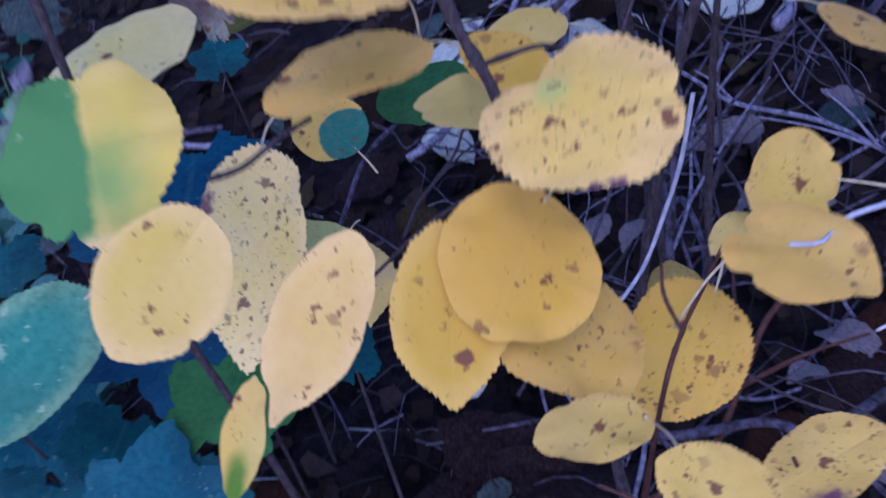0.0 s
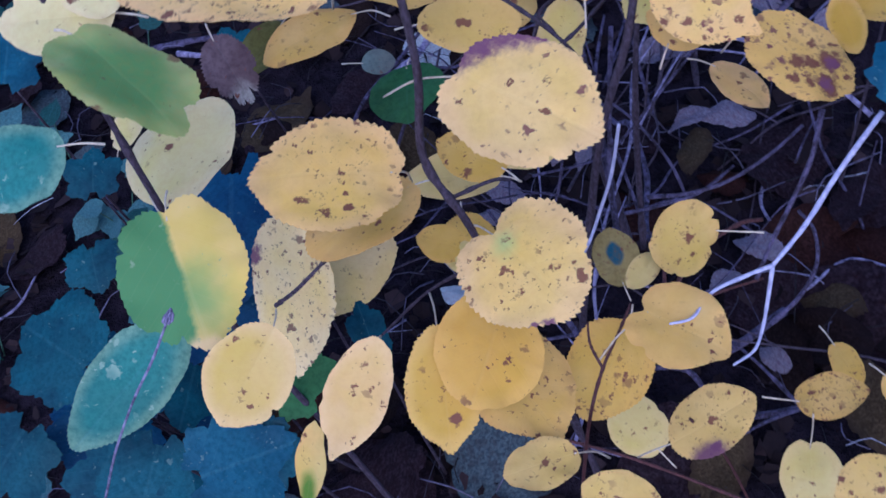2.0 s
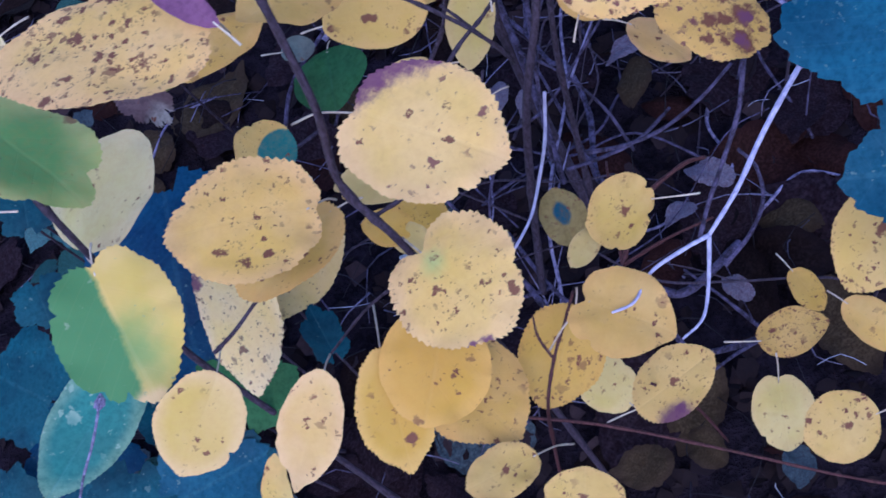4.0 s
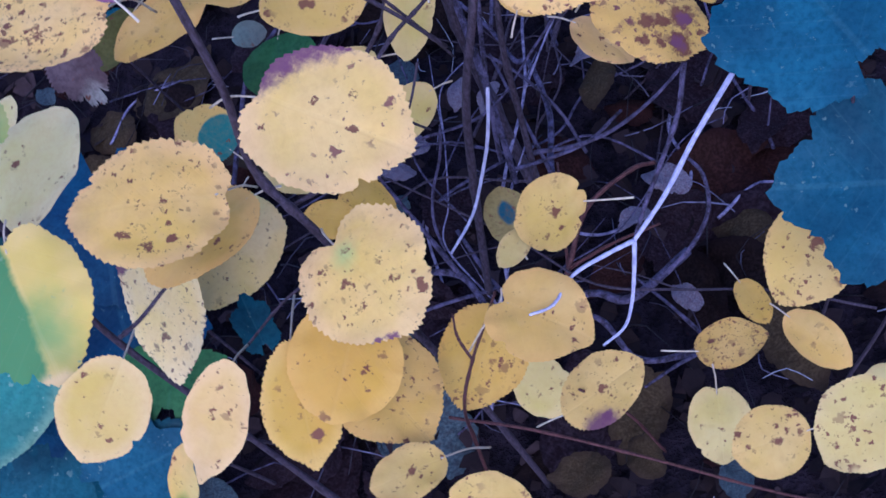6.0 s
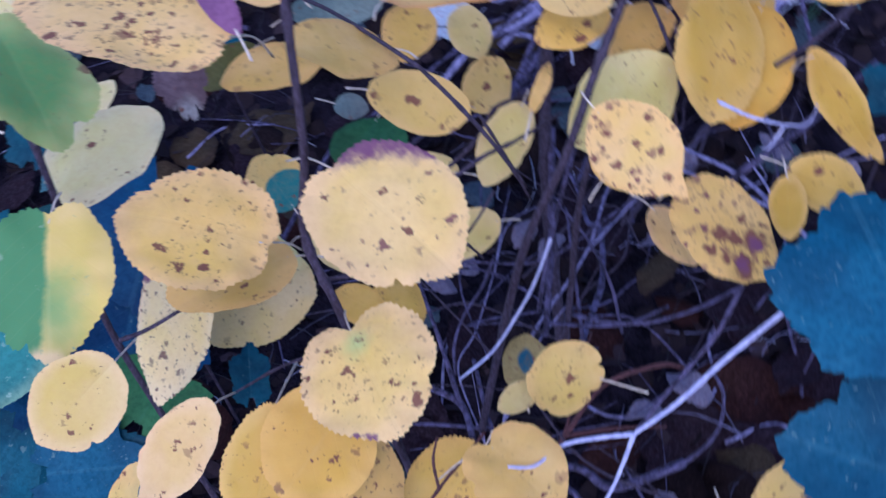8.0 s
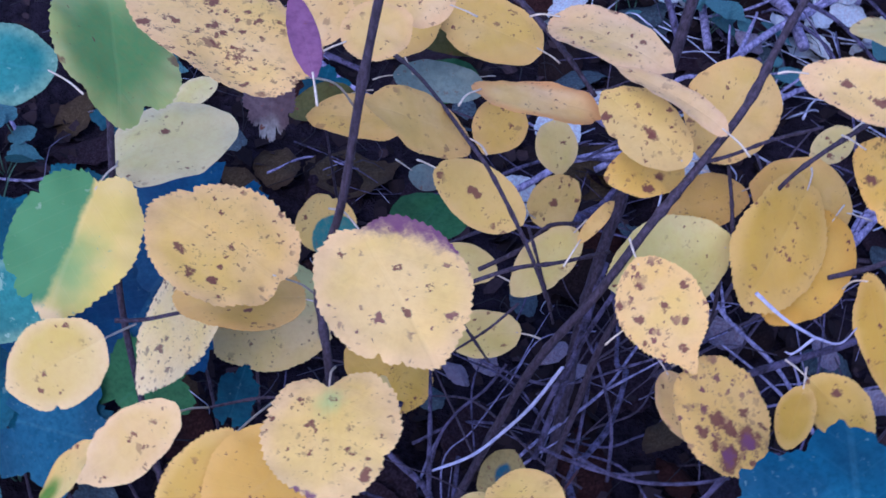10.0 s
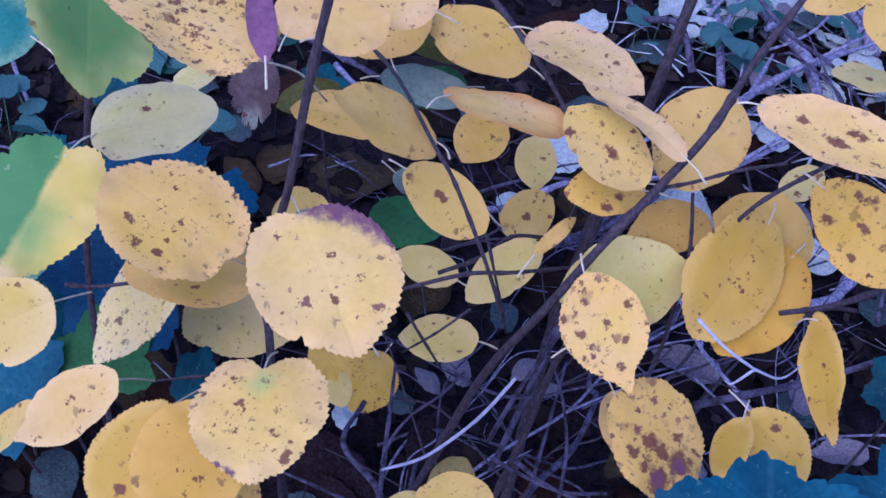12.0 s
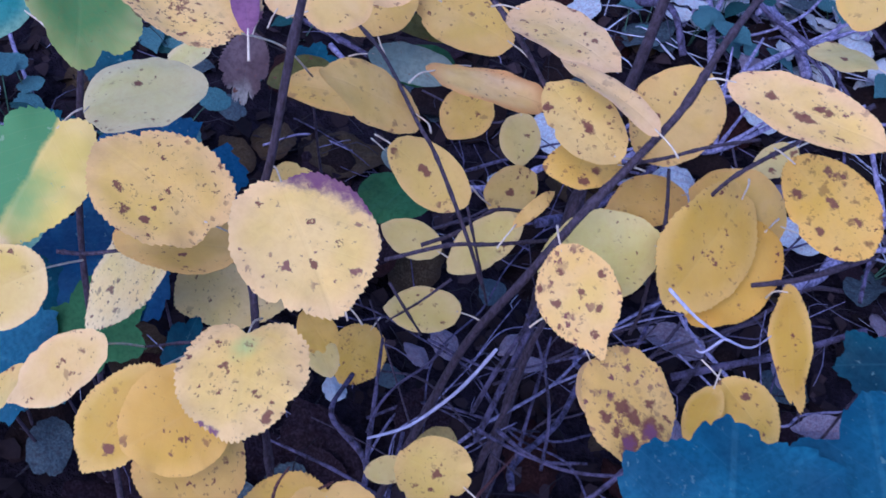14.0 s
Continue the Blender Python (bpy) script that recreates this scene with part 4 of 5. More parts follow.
lobed_leaf(look_teal_shaded, (-0.2160, 0.0955, 0.1147), (-0.8260, -0.5151, -0.2289), (0.0000, -0.4061, 0.9138), 0.0500, "dark teal lobed leaf among others")
lobed_leaf(look_darkgreen, (-0.1326, 0.1005, 0.1203), (0.6238, 0.7142, 0.3174), (0.0000, -0.4061, 0.9138), 0.0487, "deep green lobed leaf behind a stem")
lobed_leaf(look_teal, (-0.2173, 0.1776, 0.0710), (-0.0705, 0.9115, 0.4051), (0.0000, -0.4061, 0.9138), 0.0600, "broad teal lobed leaf over the litter")
lobed_leaf(look_teal, (-0.1794, 0.2365, 0.2444), (0.4309, 0.8246, 0.3665), (0.0000, -0.4061, 0.9138), 0.0383, "blue-green leaf on a low sapling")
lobed_leaf(look_teal_shaded, (-0.1757, 0.2258, 0.1713), (0.3607, 0.8523, 0.3788), (0.0000, -0.4061, 0.9138), 0.0306, "small blue-green leaf near the ground")
lobed_leaf(look_teal_shaded, (-0.1933, 0.1981, 0.1478), (-0.1764, -0.8995, -0.3998), (0.0000, -0.4061, 0.9138), 0.0306, "small dark blue-green leaf")
lobed_leaf(look_blue, (-0.1183, 0.1775, 0.1606), (-0.3884, -0.8421, -0.3742), (0.0000, -0.4061, 0.9138), 0.0800, "teal leaf, shade in its colour under yellow foliage")
lobed_leaf(look_teal_shaded, (-0.2771, 0.1613, 0.0878), (-0.8162, -0.5280, -0.2346), (0.0000, -0.4061, 0.9138), 0.0547, "dark teal lobed leaf in the undergrowth")
lobed_leaf(look_teal_shaded, (-0.0845, 0.0950, 0.1300), (0.08, 0.90, 0.42), (0.3030, -0.5051, 0.8081), 0.0330, "narrow curled teal leaf", 0.58)
lobed_leaf(look_blue, (-0.1358, 0.1439, 0.1383), (-0.2503, -0.8847, -0.3932), (0.0000, -0.4061, 0.9138), 0.0760, "teal leaf behind yellow leaves")
lobed_leaf(look_teal_shaded, (-0.2007, 0.0940, 0.1149), (-0.6036, -0.7285, -0.3238), (0.0000, -0.4061, 0.9138), 0.0480, "dark teal lobed leaf over the ground")
lobed_leaf(look_teal_shaded, (-0.1542, 0.0791, 0.1115), (0.0022, -0.9138, -0.4061), (0.0000, -0.4061, 0.9138), 0.0442, "teal leaf, shade in its colour near the ground")
lobed_leaf(look_teal_shaded, (-0.0903, 0.3122, 0.1368), (0.0432, 0.9130, 0.4058), (0.0000, -0.4061, 0.9138), 0.0292, "teal leaf low behind the shrub")
lobed_leaf(look_teal, (0.1923, 0.0095, 0.2633), (-0.2770, 0.8837, 0.3774), (-0.0507, -0.4056, 0.9126), 0.0724, "blue-green leaf beside a larger one")
lobed_leaf(look_teal_shaded, (0.2177, 0.1399, 0.1915), (-0.9645, -0.2414, -0.1073), (0.0000, -0.4061, 0.9138), 0.0295, "small teal leaf under the shrub")
def undergrowth():
    """More saplings, crowded low beside the shrub."""
    rng = random.Random(91)
    for k in range(11):
        x, y = rng.uniform(-0.31, -0.17), rng.uniform(0.02, 0.20)
        z = rng.uniform(0.00, 0.07)
        turn = rng.uniform(0, 2 * math.pi)
        lobed_leaf(rng.choice((look_teal, look_teal_shaded, look_blue)), (x, y, z), (math.cos(turn), math.sin(turn), 0.1 * math.sin(turn)), (rng.uniform(-0.5, 0.5), rng.uniform(-0.9, 0.1), 0.9), rng.uniform(0.035, 0.062), rng.choice(("dark blue-green lobed leaf crowded among others", "teal lobed leaf low in the undergrowth")))


undergrowth()
twig(shrub_a, "stem", [(-0.0120, 0.0350, -0.0500), (-0.0180, 0.0350, 0.1000), (-0.0260, 0.0340, 0.2000), (-0.0300, 0.0360, 0.2450), (-0.0350, 0.0450, 0.2750), (-0.0270, 0.0400, 0.3180), (-0.0220, 0.0420, 0.3650), (-0.0150, 0.0500, 0.4200)], 0.0017, 0.0013, bark)
twig(shrub_a, "stem", [(-0.1080, 0.0700, -0.0500), (-0.1220, 0.0850, 0.1000), (-0.1340, 0.1040, 0.1740), (-0.1320, 0.1120, 0.2440), (-0.1310, 0.1220, 0.2850), (-0.1280, 0.1400, 0.3500), (-0.1250, 0.1500, 0.4000)], 0.0016, 0.0012, bark)

# ---- dead sticks ----
def dead_branch(label, main, r0, r1, material, *forks):
    x, y, z = main[0]
    ob = thing("dead_branch", x, y, z, label, "branch", "dead branches")
    rng = random.Random(int(abs(x * 1e5)))
    placed("limb", mesh_of("limb", *tube(main, r0, r1, 8, 0.12, rng, 6), material), ob, Matrix())
    for line in forks:
        placed("side_twig", mesh_of("side_twig", *tube(line, r1 * 1.1, r1 * 0.55, 7, 0.12, rng, 6), material), ob, Matrix())
    return ob


dead_branch("bare forked stick, bleached bluish grey", [(0.1200, 0.0120, 0.2295), (0.0985, 0.0055, 0.2170), (0.0790, -0.0040, 0.2100), (0.0618, -0.0105, 0.2055)], 0.0011, 0.0008, pale_bark,
            [(0.0618, -0.0105, 0.2055), (0.0568, -0.0150, 0.1945), (0.0510, -0.0205, 0.1865), (0.0440, -0.0265, 0.1850), (0.0341, -0.0291, 0.1867)],
            [(0.0618, -0.0105, 0.2055), (0.0500, -0.0100, 0.2065), (0.0371, -0.0113, 0.2084), (0.0256, -0.0192, 0.2121), (0.0168, -0.0200, 0.2161)])

dead_branch("bleached thin stick standing in the heap", [(0.0568, 0.1127, 0.1685), (0.0474, 0.1076, 0.1466), (0.0379, 0.1062, 0.1272), (0.0244, 0.1005, 0.1109), (0.0072, 0.0982, 0.0968)], 0.0009, 0.0007, pale_bark)
dead_branch("thin purplish twig hooked at its tip", [(0.0056, 0.1030, 0.0941), (0.0078, 0.1145, 0.1021), (0.0148, 0.1220, 0.1135), (0.0257, 0.1287, 0.1243), (0.0335, 0.1361, 0.1356)], 0.0008, 0.0007, dead_bark)
dead_branch("purplish dead stick beside a paler one", [(0.1186, 0.0486, 0.1981), (0.1077, 0.0389, 0.1852), (0.0927, 0.0308, 0.1732), (0.0804, 0.0251, 0.1630), (0.0699, 0.0193, 0.1527)], 0.0011, 0.0009, dead_bark)
dead_branch("crooked grey branch lying in the heap", [(0.0662, 0.1201, 0.1008), (0.0824, 0.1083, 0.1050), (0.1000, 0.0998, 0.1116), (0.1201, 0.0959, 0.1215), (0.1367, 0.0944, 0.1329)], 0.0011, 0.0008, dead_bark)
dead_branch("curved purplish twig in the heap", [(0.0871, 0.0430, 0.0721), (0.1050, 0.0474, 0.0755), (0.1179, 0.0531, 0.0857), (0.1224, 0.0625, 0.0983), (0.1200, 0.0720, 0.1049)], 0.0012, 0.0008, dead_bark)
dead_branch("dead stem leaning through the shrub", [(0.0758, 0.2091, 0.1383), (0.0705, 0.1874, 0.1110), (0.0632, 0.1668, 0.0723), (0.0572, 0.1545, 0.0393)], 0.0022, 0.0018, dead_bark)
dead_branch("thin dead stem standing among twigs", [(0.0808, 0.1680, 0.1707), (0.0685, 0.1521, 0.1473), (0.0581, 0.1411, 0.1152), (0.0522, 0.1363, 0.0875)], 0.0013, 0.0012, dead_bark)
dead_branch("fallen twig running through the heap", [(0.0563, 0.1307, 0.0827), (0.0721, 0.1225, 0.0870), (0.0923, 0.1184, 0.0878), (0.1131, 0.1197, 0.0938)], 0.0011, 0.0008, dead_bark)
dead_branch("thick purplish branch lying low", [(0.1369, 0.1314, 0.1590), (0.1590, 0.1343, 0.1734), (0.1815, 0.1433, 0.1798), (0.2145, 0.1590, 0.1916)], 0.0019, 0.0016, dead_bark)
dead_branch("bleached forked stick among leaves", [(0.1118, 0.0726, 0.2728), (0.1239, 0.0716, 0.2634), (0.1369, 0.0722, 0.2555)], 0.0007, 0.0005, pale_bark, [(0.1369, 0.0722, 0.2555), (0.1317, 0.0706, 0.2475), (0.1289, 0.0718, 0.2461)], [(0.1369, 0.0722, 0.2555), (0.1489, 0.0791, 0.2469), (0.1598, 0.0957, 0.2409)])
dead_branch("dry upright twig in the heap", [(0.0942, 0.1359, 0.0555), (0.0911, 0.1487, 0.0825), (0.0809, 0.1608, 0.1096), (0.0664, 0.1691, 0.1335)], 0.001, 0.0007, dead_bark)
dead_branch("long thin dead twig in the heap", [(0.0213, 0.1557, 0.1112), (0.0574, 0.1468, 0.1125), (0.0924, 0.1528, 0.1287), (0.1255, 0.1603, 0.1464)], 0.0008, 0.0006, dead_bark)
dead_branch("slanting dead twig over pale stems", [(0.1267, 0.3348, 0.2477), (0.1505, 0.3236, 0.2340), (0.1771, 0.3172, 0.2248), (0.2047, 0.2927, 0.2116)], 0.0012, 0.001, dead_bark)
dead_branch("thick weathered branch on the ground", [(0.2679, 0.8330, -0.0400), (0.2944, 0.7626, -0.0400), (0.3214, 0.7120, -0.0400)], 0.0034, 0.0028, dead_bark)
dead_branch("thick weathered stick behind the leaves", [(-0.1937, 0.5916, -0.0400), (-0.1492, 0.5763, -0.0400), (-0.1049, 0.5578, -0.0400)], 0.003, 0.0024, dead_bark)
STALK = [Vector(p) for p in ((-0.1262, -0.0013, 0.3085), (-0.1370, -0.0005, 0.2950), (-0.1560, 0.0050, 0.2700), (-0.1850, 0.0200, 0.2200), (-0.2450, 0.0700, 0.0900), (-0.2700, 0.0900, -0.0450))]
STALK_WAY = (STALK[0] - STALK[1]).normalized()
STALK_RING = [Vector((math.cos(k * 0.785), math.sin(k * 0.785), 0)) for k in range(8)]
dead_branch("dry stalk with a withered grey head", STALK, 0.0004, 0.0005, lilac_bark, *[[STALK[0], STALK[0] + STALK_WAY * 0.0018 + way * 0.0016, STALK[0] + STALK_WAY * (0.0042 + 0.0007 * (k % 3)) + way * 0.0007] for k, way in enumerate(STALK_RING)])
dead_branch("lilac-grey branch lying behind the shrub", [(0.2032, 0.7565, -0.0400), (0.2275, 0.7301, -0.0400), (0.2537, 0.6971, -0.0400)], 0.0032, 0.00224, lilac_bark)
dead_branch("thick lilac-grey stick among pale leaves", [(0.2734, 0.8204, -0.0400), (0.2892, 0.7743, -0.0400), (0.3068, 0.7364, -0.0400)], 0.003, 0.0021, lilac_bark)
dead_branch("thin pale twig over the litter", [(0.3114, 0.8369, -0.0400), (0.2632, 0.7587, -0.0400), (0.2286, 0.6979, -0.0400), (0.1847, 0.6730, -0.0400)], 0.0012, 0.0008, lilac_bark)
dead_branch("bluish bleached twig behind the leaves", [(0.1923, 0.8151, -0.0400), (0.1684, 0.7653, -0.0400), (0.1397, 0.7416, -0.0400)], 0.0014, 0.00098, lilac_bark)
dead_branch("upright lilac-grey stem behind the shrub", [(0.1966, 0.8375, -0.0400), (0.1947, 0.7482, -0.0400), (0.1949, 0.6687, -0.0400)], 0.0026, 0.0018, lilac_bark)
dead_branch("lilac-grey stem in the undergrowth", [(-0.4048, 0.5014, -0.0400), (-0.3683, 0.4530, -0.0400), (-0.3292, 0.4068, -0.0400)], 0.002, 0.0014, lilac_bark)
dead_branch("thin lilac twig on the ground", [(-0.3469, 0.3757, -0.0400), (-0.3141, 0.3806, -0.0400), (-0.2940, 0.4034, -0.0400)], 0.0012, 0.0008, lilac_bark)
dead_branch("lilac stick under the leaves", [(-0.1447, 0.5616, -0.0400), (-0.1191, 0.5401, -0.0400), (-0.0858, 0.5227, -0.0400)], 0.0026, 0.0018, lilac_bark)
dead_branch("thin lilac twig in the litter", [(-0.1556, 0.4236, -0.0400), (-0.1281, 0.4480, -0.0400), (-0.0907, 0.4421, -0.0400)], 0.001, 0.0007, lilac_bark)
dead_branch("pale twig across dark leaves", [(0.0301, 0.5243, -0.0400), (0.0604, 0.5075, -0.0400), (0.0957, 0.5141, -0.0400)], 0.001, 0.0007, lilac_bark)
dead_branch("crooked lilac twig in the dark litter", [(0.1800, 0.2063, -0.0400), (0.1595, 0.1848, -0.0400), (0.1546, 0.1535, -0.0400), (0.1367, 0.1328, -0.0400)], 0.0013, 0.0009, lilac_bark)
dead_branch("forked lilac twig in the dark litter", [(0.0237, 0.2454, -0.0400), (0.0035, 0.2141, -0.0400), (-0.0055, 0.1728, -0.0400)], 0.0012, 0.0008, lilac_bark)
dead_branch("lilac twig lying across dry leaves", [(0.0668, 0.1711, -0.0400), (0.0884, 0.1471, -0.0400), (0.1160, 0.1423, -0.0400)], 0.0011, 0.00077, lilac_bark)
dead_branch("thin lilac twig among old leaves", [(0.1487, 0.1155, -0.0400), (0.1815, 0.1205, -0.0400), (0.2032, 0.0918, -0.0400)], 0.0011, 0.00077, lilac_bark)


def tangle():
    """Dead branches heaped behind and below the shrub."""
    rng = random.Random(11)
    for k in range(34):
        x, y = rng.uniform(-0.02, 0.24), rng.uniform(0.02, 0.42)
        if x > 0.10 and y < 0.20:
            y += 0.20
        z = GROUND + rng.uniform(0.01, 0.13) * (1.0 if x < 0.08 else 0.4)
        turn = rng.uniform(0, math.pi)
        reach, arc = rng.uniform(0.10, 0.26), rng.uniform(-0.9, 0.9)
        way = Vector((math.cos(turn), math.sin(turn), rng.uniform(-0.1, 0.55)))
        pts = [Vector((x, y, z)) + way * reach * (s / 6 - 0.5) + Vector((-way.y, way.x, 0.2)) * reach * arc * ((s / 6 - 0.5) ** 2 - 0.08) + Vector((rng.uniform(-1, 1), rng.uniform(-1, 1), rng.uniform(-0.6, 0.6))) * 0.010 for s in range(7)]
        side = []
        for _ in range(rng.randint(1, 3)):
            p = pts[rng.randint(1, 5)]
            d = (way + Vector((rng.uniform(-1, 1), rng.uniform(-1, 1), rng.uniform(-0.2, 0.8)))).normalized() * rng.uniform(0.03, 0.08)
            side.append([p, p + d * 0.5 + Vector((0, 0, 0.003)), p + d])
        r = 0.0006 + 0.0022 * rng.random() ** 2.0
        dead_branch(rng.choice(("grey dead branch with side twigs", "purplish-grey dead twig in the heap", "thin dry branch lying in the litter")), pts, r, r * 0.6, rng.choice((dead_bark, dead_bark, dead_bark, bark, bark, red_bark, lilac_bark)), *side)


tangle()


def fallen_limbs():
    """Thick lilac-grey limbs lying criss-cross on the ground behind the shrub."""
    rng = random.Random(58)
    for k in range(22):
        x, y = rng.uniform(0.06, 0.44), rng.uniform(0.42, 0.92)
        turn, reach = rng.uniform(0.2, 2.4), rng.uniform(0.12, 0.30)
        way = Vector((math.cos(turn), math.sin(turn), rng.uniform(-0.05, 0.18)))
        pts = [Vector((x, y, GROUND + 0.03 + 0.03 * rng.random())) + way * reach * (s / 5 - 0.5) + Vector((rng.uniform(-1, 1), rng.uniform(-1, 1), rng.uniform(-0.5, 0.5))) * 0.008 for s in range(6)]
        side = []
        for _ in range(rng.randint(1, 3)):
            p = pts[rng.randint(1, 4)]
            d = (way + Vector((rng.uniform(-1, 1), rng.uniform(-1, 1), rng.uniform(0.0, 0.6)))).normalized() * rng.uniform(0.04, 0.10)
            side.append([p, p + d * 0.5, p + d])
        r = rng.uniform(0.0014, 0.0042)
        dead_branch(rng.choice(("lilac-grey fallen limb with side twigs", "weathered lilac limb lying in the litter")), pts, r, r * 0.6, rng.choice((lilac_bark, lilac_bark, dead_bark)), *side)


fallen_limbs()
dead_branch("thick lilac-grey limb between pale leaves", [(0.200, 0.760, -0.020), (0.222, 0.718, -0.016), (0.236, 0.690, -0.012), (0.250, 0.650, -0.020)], 0.0060, 0.0048, lilac_bark, [(0.222, 0.718, -0.016), (0.205, 0.700, 0.004), (0.196, 0.680, 0.012)])
dead_branch("thick weathered lilac limb on the ground", [(0.262, 0.820, -0.020), (0.274, 0.790, -0.014), (0.288, 0.760, -0.012), (0.300, 0.728, -0.020)], 0.0066, 0.0052, lilac_bark)
dead_branch("long thin pale twig over the litter", [(0.290, 0.815, 0.000), (0.262, 0.760, 0.004), (0.236, 0.705, 0.002), (0.200, 0.680, -0.010), (0.160, 0.672, -0.020)], 0.0016, 0.0010, lilac_bark)
dead_branch("pale slanting twig behind the shrub", [(0.192, 0.800, -0.010), (0.172, 0.760, 0.000), (0.154, 0.726, -0.008), (0.140, 0.690, -0.025)], 0.0024, 0.0014, lilac_bark)


def litter_stuff(name, label, number, material, size, thick, seed, area, sides=4):
    """Uncountable thin litter in one mesh: needles, stems and bits of twig."""
    rng = random.Random(seed)
    verts, faces = [], []
    for _ in range(number):
        x, y = rng.uniform(*area[0]), rng.uniform(*area[1])
        z = ground_height(x, y) + rng.uniform(0.001, 0.018)
        turn, reach = rng.uniform(0, 2 * math.pi), rng.uniform(*size)
        d = Vector((math.cos(turn), math.sin(turn), rng.uniform(-0.12, 0.25))) * reach
        p = Vector((x, y, z))
        v, f = tube([p - d / 2, p + Vector((rng.uniform(-0.3, 0.3), rng.uniform(-0.3, 0.3), 0.10)) * reach, p + d / 2], thick * rng.uniform(0.6, 1.3), thick * 0.5, sides, 0.1, rng, 2)
        start = len(verts)
        verts += v
        faces += [tuple(start + q for q in face) for face in f]
    ob = new(name, mesh_of(name, verts, faces, material))
    return tagged(ob, label, "litter", kind="stuff")


AREA = ((-0.55, 0.55), (-0.20, 1.05))
litter_stuff("dry_stems", "dry bluish-grey stems and needles on the ground", 1250, straw, (0.012, 0.06), 0.00050, 5, AREA)
litter_stuff("fallen_twigs", "thin dark fallen twigs on the ground", 90, dead_bark, (0.04, 0.13), 0.0007, 6, AREA)

litter_stuff("pale_dry_grass", "pale dry grass and stems farther back, bluish light in their colour", 130, pale_straw, (0.02, 0.12), 0.0010, 9, ((0.05, 0.50), (0.45, 1.0)))
litter_stuff("pale_needles", "scattered pale dry needles", 120, pale_straw, (0.012, 0.05), 0.0003, 10, AREA)


def leaf_crumbs():
    """Small curled scraps of old leaves that cover the soil."""
    rng = random.Random(77)
    verts, faces = [], []
    for _ in range(3800):
        x, y = rng.uniform(-0.42, 0.48), -0.18 + 1.1 * rng.random() ** 1.2
        size, turn = rng.uniform(0.006, 0.020), rng.uniform(0, 6.3)
        m = pose(x, y, ground_height(x, y) + rng.uniform(0.001, 0.007), rng.uniform(-40, 40), rng.uniform(-40, 40), math.degrees(turn))
        start = len(verts)
        curl = rng.uniform(-0.3, 0.5)
        for px, py, pz in ((-0.5, -0.3, curl), (0.0, -0.45, 0), (0.5, -0.2, curl), (0.45, 0.3, curl), (0.0, 0.5, 0), (-0.45, 0.35, curl)):
            verts.append(m @ (Vector((px * rng.uniform(0.6, 1.2), py * rng.uniform(0.6, 1.2), pz * 0.5)) * size))
        faces += [(start, start + 1, start + 4, start + 5), (start + 1, start + 2, start + 3, start + 4)]
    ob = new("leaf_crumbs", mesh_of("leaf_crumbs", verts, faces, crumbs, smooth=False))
    return tagged(ob, "dark scraps of rotting leaves on the soil", "litter", kind="stuff")


leaf_crumbs()


# dark tones: the leaves' own browns plus shade and its blue cast
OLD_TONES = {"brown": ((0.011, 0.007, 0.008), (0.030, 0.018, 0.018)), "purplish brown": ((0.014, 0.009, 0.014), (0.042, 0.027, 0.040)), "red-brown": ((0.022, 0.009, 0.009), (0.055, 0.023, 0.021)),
             # the pale tone is raised to carry the bluish light behind the shrub
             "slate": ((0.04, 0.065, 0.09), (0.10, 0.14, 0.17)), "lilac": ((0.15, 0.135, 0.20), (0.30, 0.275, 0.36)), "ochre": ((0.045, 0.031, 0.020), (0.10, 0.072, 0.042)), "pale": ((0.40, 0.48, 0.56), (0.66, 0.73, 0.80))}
OLD_LEAVES = {}
old_rng = random.Random(21)


def old_leaf_shapes():
    """A few curled leaf shapes in each faded tone."""
    rng = old_rng
    for word, (a, b) in OLD_TONES.items():
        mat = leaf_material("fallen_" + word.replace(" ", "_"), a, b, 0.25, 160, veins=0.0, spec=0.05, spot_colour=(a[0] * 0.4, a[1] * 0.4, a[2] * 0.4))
        for k in range(4):
            rim = oval_outline(rng, 0.03, rng.choice((0, 0.06)), 0.08, 24, 72, bites=3)
            v, f, uv = blade(rim, 1.0, rng.uniform(0.55, 0.85), rng.uniform(-0.35, 0.45), rng.uniform(-0.5, 0.4), 0.22, rng, 6, 0.012)
            OLD_LEAVES.setdefault(word, []).append(mesh_of("fallen_leaf", v, f, mat, uv))


def old_leaf(x, y, size, word, turn, lift=0.012, tilt=18):
    ob = new("fallen_leaf", old_rng.choice(OLD_LEAVES[word]))
    ob.matrix_basis = pose(x, y, ground_height(x, y) + lift, old_rng.uniform(-tilt, tilt), old_rng.uniform(-tilt, tilt), turn) @ Matrix.Scale(size, 4)
    tagged(ob, f"{word} fallen leaf lying in the litter", "leaf", "fallen leaves")


old_leaf_shapes()
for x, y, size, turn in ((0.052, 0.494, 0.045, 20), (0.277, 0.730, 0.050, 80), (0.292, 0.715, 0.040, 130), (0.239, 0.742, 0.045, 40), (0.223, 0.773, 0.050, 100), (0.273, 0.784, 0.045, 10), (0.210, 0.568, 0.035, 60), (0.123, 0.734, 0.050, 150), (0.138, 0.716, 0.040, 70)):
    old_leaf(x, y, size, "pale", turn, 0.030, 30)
old_leaf(0.134, 0.141, 0.031, "lilac", 30, 0.032)
old_leaf(0.106, 0.129, 0.024, "lilac", 110, 0.032)
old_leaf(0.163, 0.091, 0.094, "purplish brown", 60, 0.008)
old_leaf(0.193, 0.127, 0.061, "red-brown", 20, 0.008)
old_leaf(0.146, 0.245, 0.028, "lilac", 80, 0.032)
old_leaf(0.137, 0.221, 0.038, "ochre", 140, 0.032)
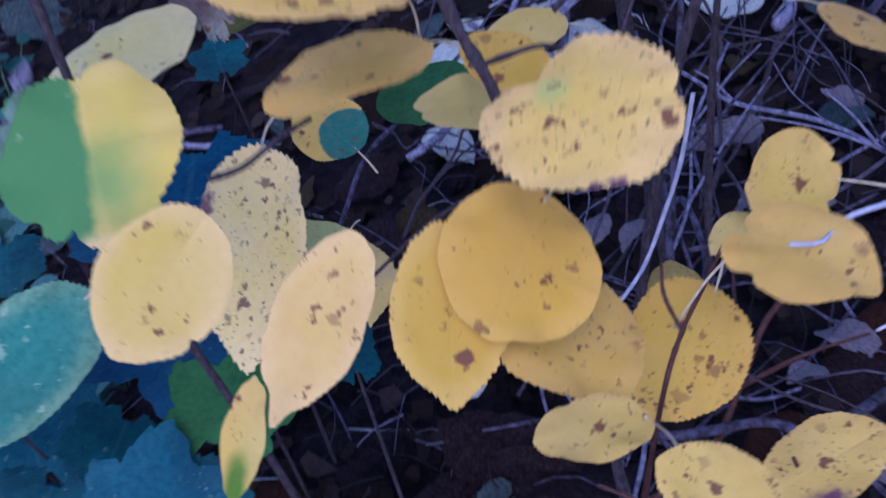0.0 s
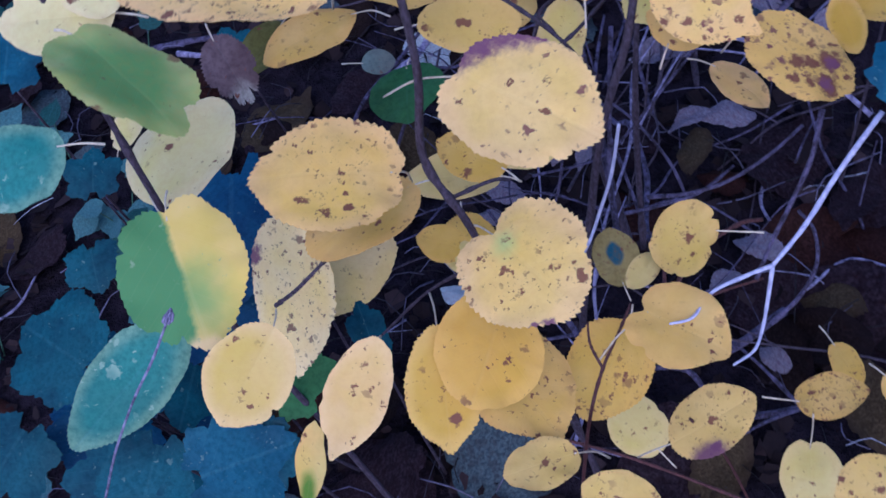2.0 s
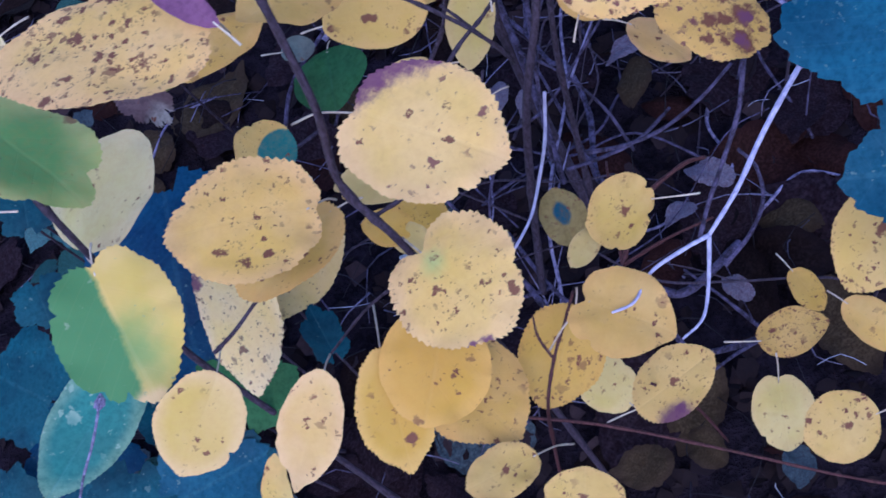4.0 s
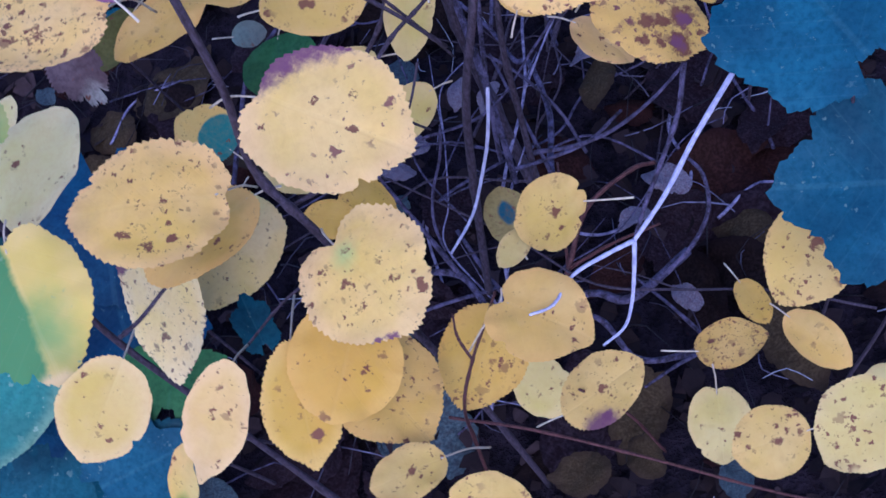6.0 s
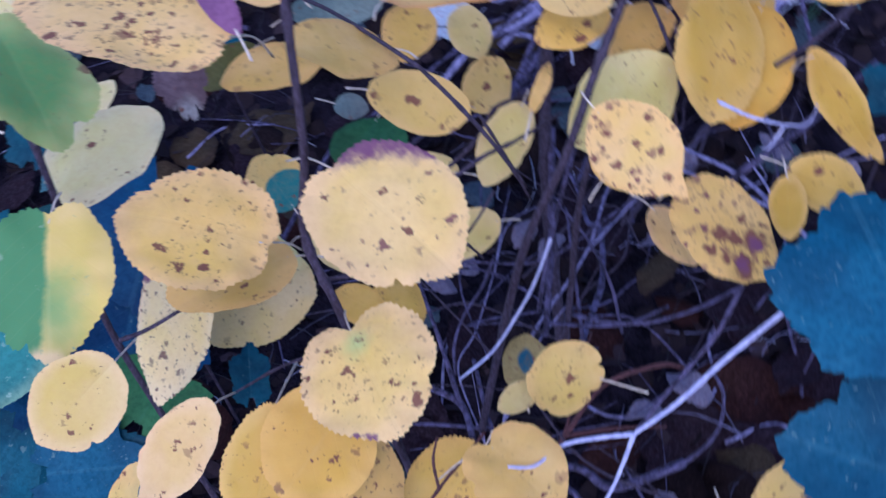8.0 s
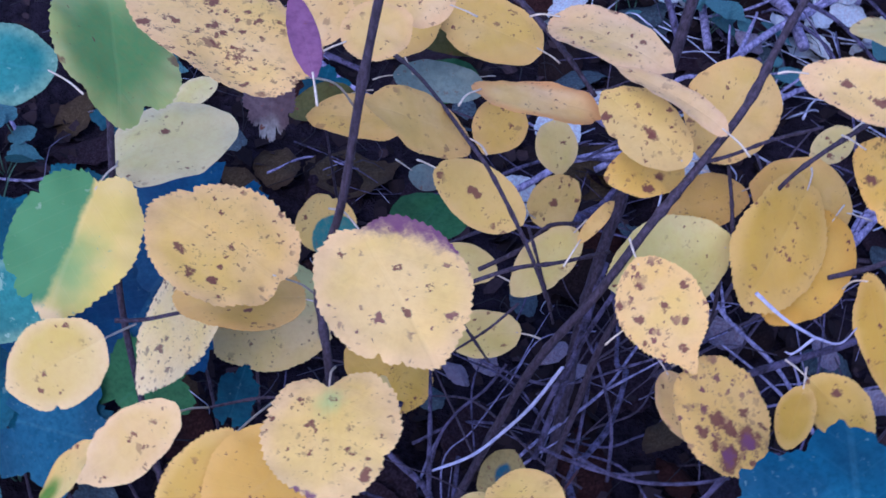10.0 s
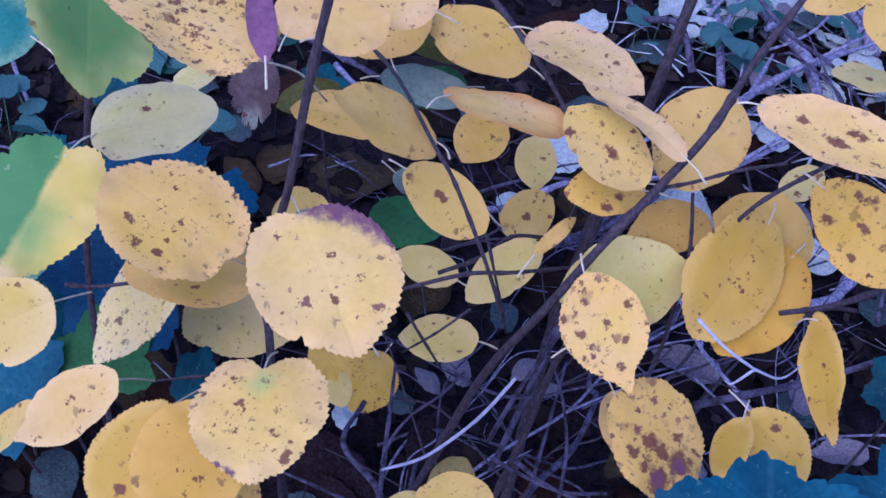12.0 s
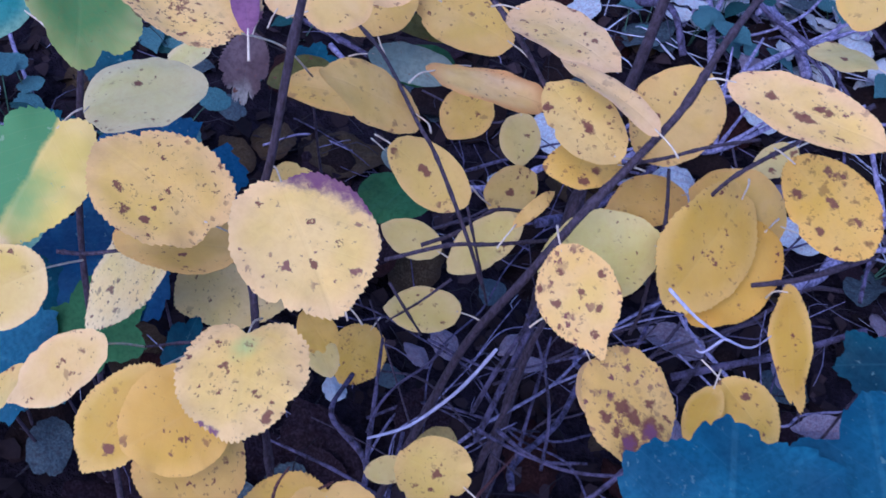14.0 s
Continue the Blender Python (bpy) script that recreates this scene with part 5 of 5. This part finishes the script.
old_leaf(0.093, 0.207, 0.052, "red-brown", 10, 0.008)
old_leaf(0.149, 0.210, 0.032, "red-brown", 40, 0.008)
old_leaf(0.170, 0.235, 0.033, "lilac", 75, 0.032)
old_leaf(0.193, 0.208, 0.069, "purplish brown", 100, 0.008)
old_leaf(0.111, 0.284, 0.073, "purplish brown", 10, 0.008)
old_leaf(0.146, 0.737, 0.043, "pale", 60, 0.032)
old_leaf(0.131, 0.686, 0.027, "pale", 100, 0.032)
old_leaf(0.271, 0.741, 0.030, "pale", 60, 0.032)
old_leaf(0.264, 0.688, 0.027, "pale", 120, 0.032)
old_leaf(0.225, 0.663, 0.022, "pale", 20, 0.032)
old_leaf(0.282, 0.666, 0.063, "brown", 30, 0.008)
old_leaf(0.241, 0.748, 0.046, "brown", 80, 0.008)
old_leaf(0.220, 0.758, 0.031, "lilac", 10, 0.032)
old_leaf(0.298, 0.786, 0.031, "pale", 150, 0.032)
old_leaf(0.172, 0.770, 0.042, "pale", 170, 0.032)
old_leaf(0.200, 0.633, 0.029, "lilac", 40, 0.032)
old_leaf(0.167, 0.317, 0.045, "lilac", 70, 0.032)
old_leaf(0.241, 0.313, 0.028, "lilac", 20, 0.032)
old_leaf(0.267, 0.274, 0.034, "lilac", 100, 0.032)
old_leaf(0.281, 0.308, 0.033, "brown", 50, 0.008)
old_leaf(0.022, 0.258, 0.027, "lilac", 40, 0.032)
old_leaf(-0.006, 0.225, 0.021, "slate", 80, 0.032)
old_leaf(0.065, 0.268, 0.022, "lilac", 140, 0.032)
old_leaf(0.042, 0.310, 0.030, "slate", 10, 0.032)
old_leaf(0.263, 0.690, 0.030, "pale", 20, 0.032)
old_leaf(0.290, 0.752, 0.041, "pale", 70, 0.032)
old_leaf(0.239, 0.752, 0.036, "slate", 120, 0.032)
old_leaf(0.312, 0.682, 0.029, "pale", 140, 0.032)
old_leaf(-0.180, 0.480, 0.026, "slate", 0, 0.032)
old_leaf(-0.186, 0.434, 0.030, "slate", 60, 0.032)
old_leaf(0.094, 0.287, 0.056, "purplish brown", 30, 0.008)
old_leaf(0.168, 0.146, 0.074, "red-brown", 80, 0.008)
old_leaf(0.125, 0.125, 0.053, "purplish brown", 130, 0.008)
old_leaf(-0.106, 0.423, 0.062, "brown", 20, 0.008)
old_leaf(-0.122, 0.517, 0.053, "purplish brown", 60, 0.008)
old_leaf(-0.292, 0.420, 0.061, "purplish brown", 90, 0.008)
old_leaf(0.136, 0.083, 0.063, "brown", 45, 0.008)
old_leaf(-0.175, 0.113, 0.039, "slate", 20, 0.032)
old_leaf(0.008, 0.243, 0.021, "lilac", 60, 0.032)
old_leaf(0.078, 0.253, 0.022, "lilac", 120, 0.032)
old_leaf(-0.035, 0.206, 0.024, "pale", 30, 0.032)
old_leaf(0.103, 0.072, 0.022, "lilac", 15, 0.032)
old_leaf(0.006, 0.017, 0.033, "ochre", 60, 0.032)
old_leaf(0.038, 0.007, 0.027, "ochre", 10, 0.032)
old_leaf(-0.014, 0.050, 0.028, "brown", 100, 0.008)
old_leaf(0.068, -0.027, 0.023, "slate", 140, 0.032)


def fallen_leaves():
    """Single fallen leaves, curled and faded, over the soil."""
    rng = old_rng
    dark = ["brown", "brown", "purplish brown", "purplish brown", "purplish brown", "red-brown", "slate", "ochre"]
    # more pale leaves behind, partly for the bluish light there
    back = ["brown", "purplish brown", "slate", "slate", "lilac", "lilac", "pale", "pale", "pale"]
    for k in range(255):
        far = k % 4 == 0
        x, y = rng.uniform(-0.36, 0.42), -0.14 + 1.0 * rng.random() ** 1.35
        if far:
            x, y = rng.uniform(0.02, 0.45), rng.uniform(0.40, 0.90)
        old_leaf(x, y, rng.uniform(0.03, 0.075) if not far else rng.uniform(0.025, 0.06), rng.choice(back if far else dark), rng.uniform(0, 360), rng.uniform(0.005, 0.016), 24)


fallen_leaves()


def seedlings():
    """Low herbs with a few rounded blue-green leaves."""
    rng = random.Random(33)
    blades = []
    for k in range(3):
        rim = oval_outline(rng, 0.045, 0.08, 0.16, 15, 66, bites=1, egg=0.14)
        v, f, uv = blade(rim, 1.0, rng.uniform(0.75, 0.95), 0.05, -0.15, 0.05, rng, 4, 0.012)
        blades.append((mesh_of("leaf", v, f, look_herb[1], uv), mesh_of("leaf", v, f, look_paleherb[1], uv)))
    left, back, far = ((-0.42, -0.16), (0.10, 0.75)), ((0.05, 0.40), (0.50, 0.95)), ((0.08, 0.40), (0.42, 0.80))
    areas = [left] * 26 + [back] * 8 + [far] * 6 + [((x, x), (y, y)) for x, y in HERBS]
    for k, (across, along) in enumerate(areas):
        pale = k >= 34 or k % 3 == 0
        x, y = rng.uniform(*across), rng.uniform(*along)
        g = ground_height(x, y)
        ob = thing("seedling", x, y, g, "small herb with rounded pale bluish leaves" if pale else "small herb with rounded blue-green leaves", "plant", "woodland herbs")
        for j in range(rng.randint(2, 4)):
            turn = rng.uniform(0, 2 * math.pi)
            out = rng.uniform(0.010, 0.030)
            top = Vector((x + math.cos(turn) * out, y + math.sin(turn) * out, g + rng.uniform(0.015, 0.05)))
            size = rng.uniform(0.011, 0.028) * (1.1 if pale else 1.0)
            axis = Vector((math.cos(turn), math.sin(turn), rng.uniform(-0.3, 0.2)))
            m = axes_pose(top, axis, (rng.uniform(-0.6, 0.6), rng.uniform(-0.8, 0.3), 1)) @ Matrix.Scale(size, 4)
            placed("leaf", blades[j % 3][pale], ob, m)
            tv, tf = tube([Vector((x, y, g - 0.004)), Vector((x, y, g)).lerp(top, 0.6) + Vector((0, 0, 0.004)), top], 0.0006, 0.0004, 5, 0.05, rng, 3)
            placed("stem", mesh_of("stem", tv, tf, stalk_green), ob, Matrix())


stalk_green = rough_material("green_stalk", (0.03, 0.08, 0.06), (0.07, 0.15, 0.11), 300, 0.5, 0.2)
look_herb = look_of("blue-green herb leaf", (0.006, 0.055, 0.060), (0.025, 0.11, 0.11), 0.0, veins=0.25)
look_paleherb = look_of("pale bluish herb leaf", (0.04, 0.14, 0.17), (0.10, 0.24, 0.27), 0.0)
HERBS = [(0.092, 0.679), (0.149, 0.690), (0.168, 0.672), (0.174, 0.737), (-0.345, 0.393), (-0.327, 0.400)]
seedlings()
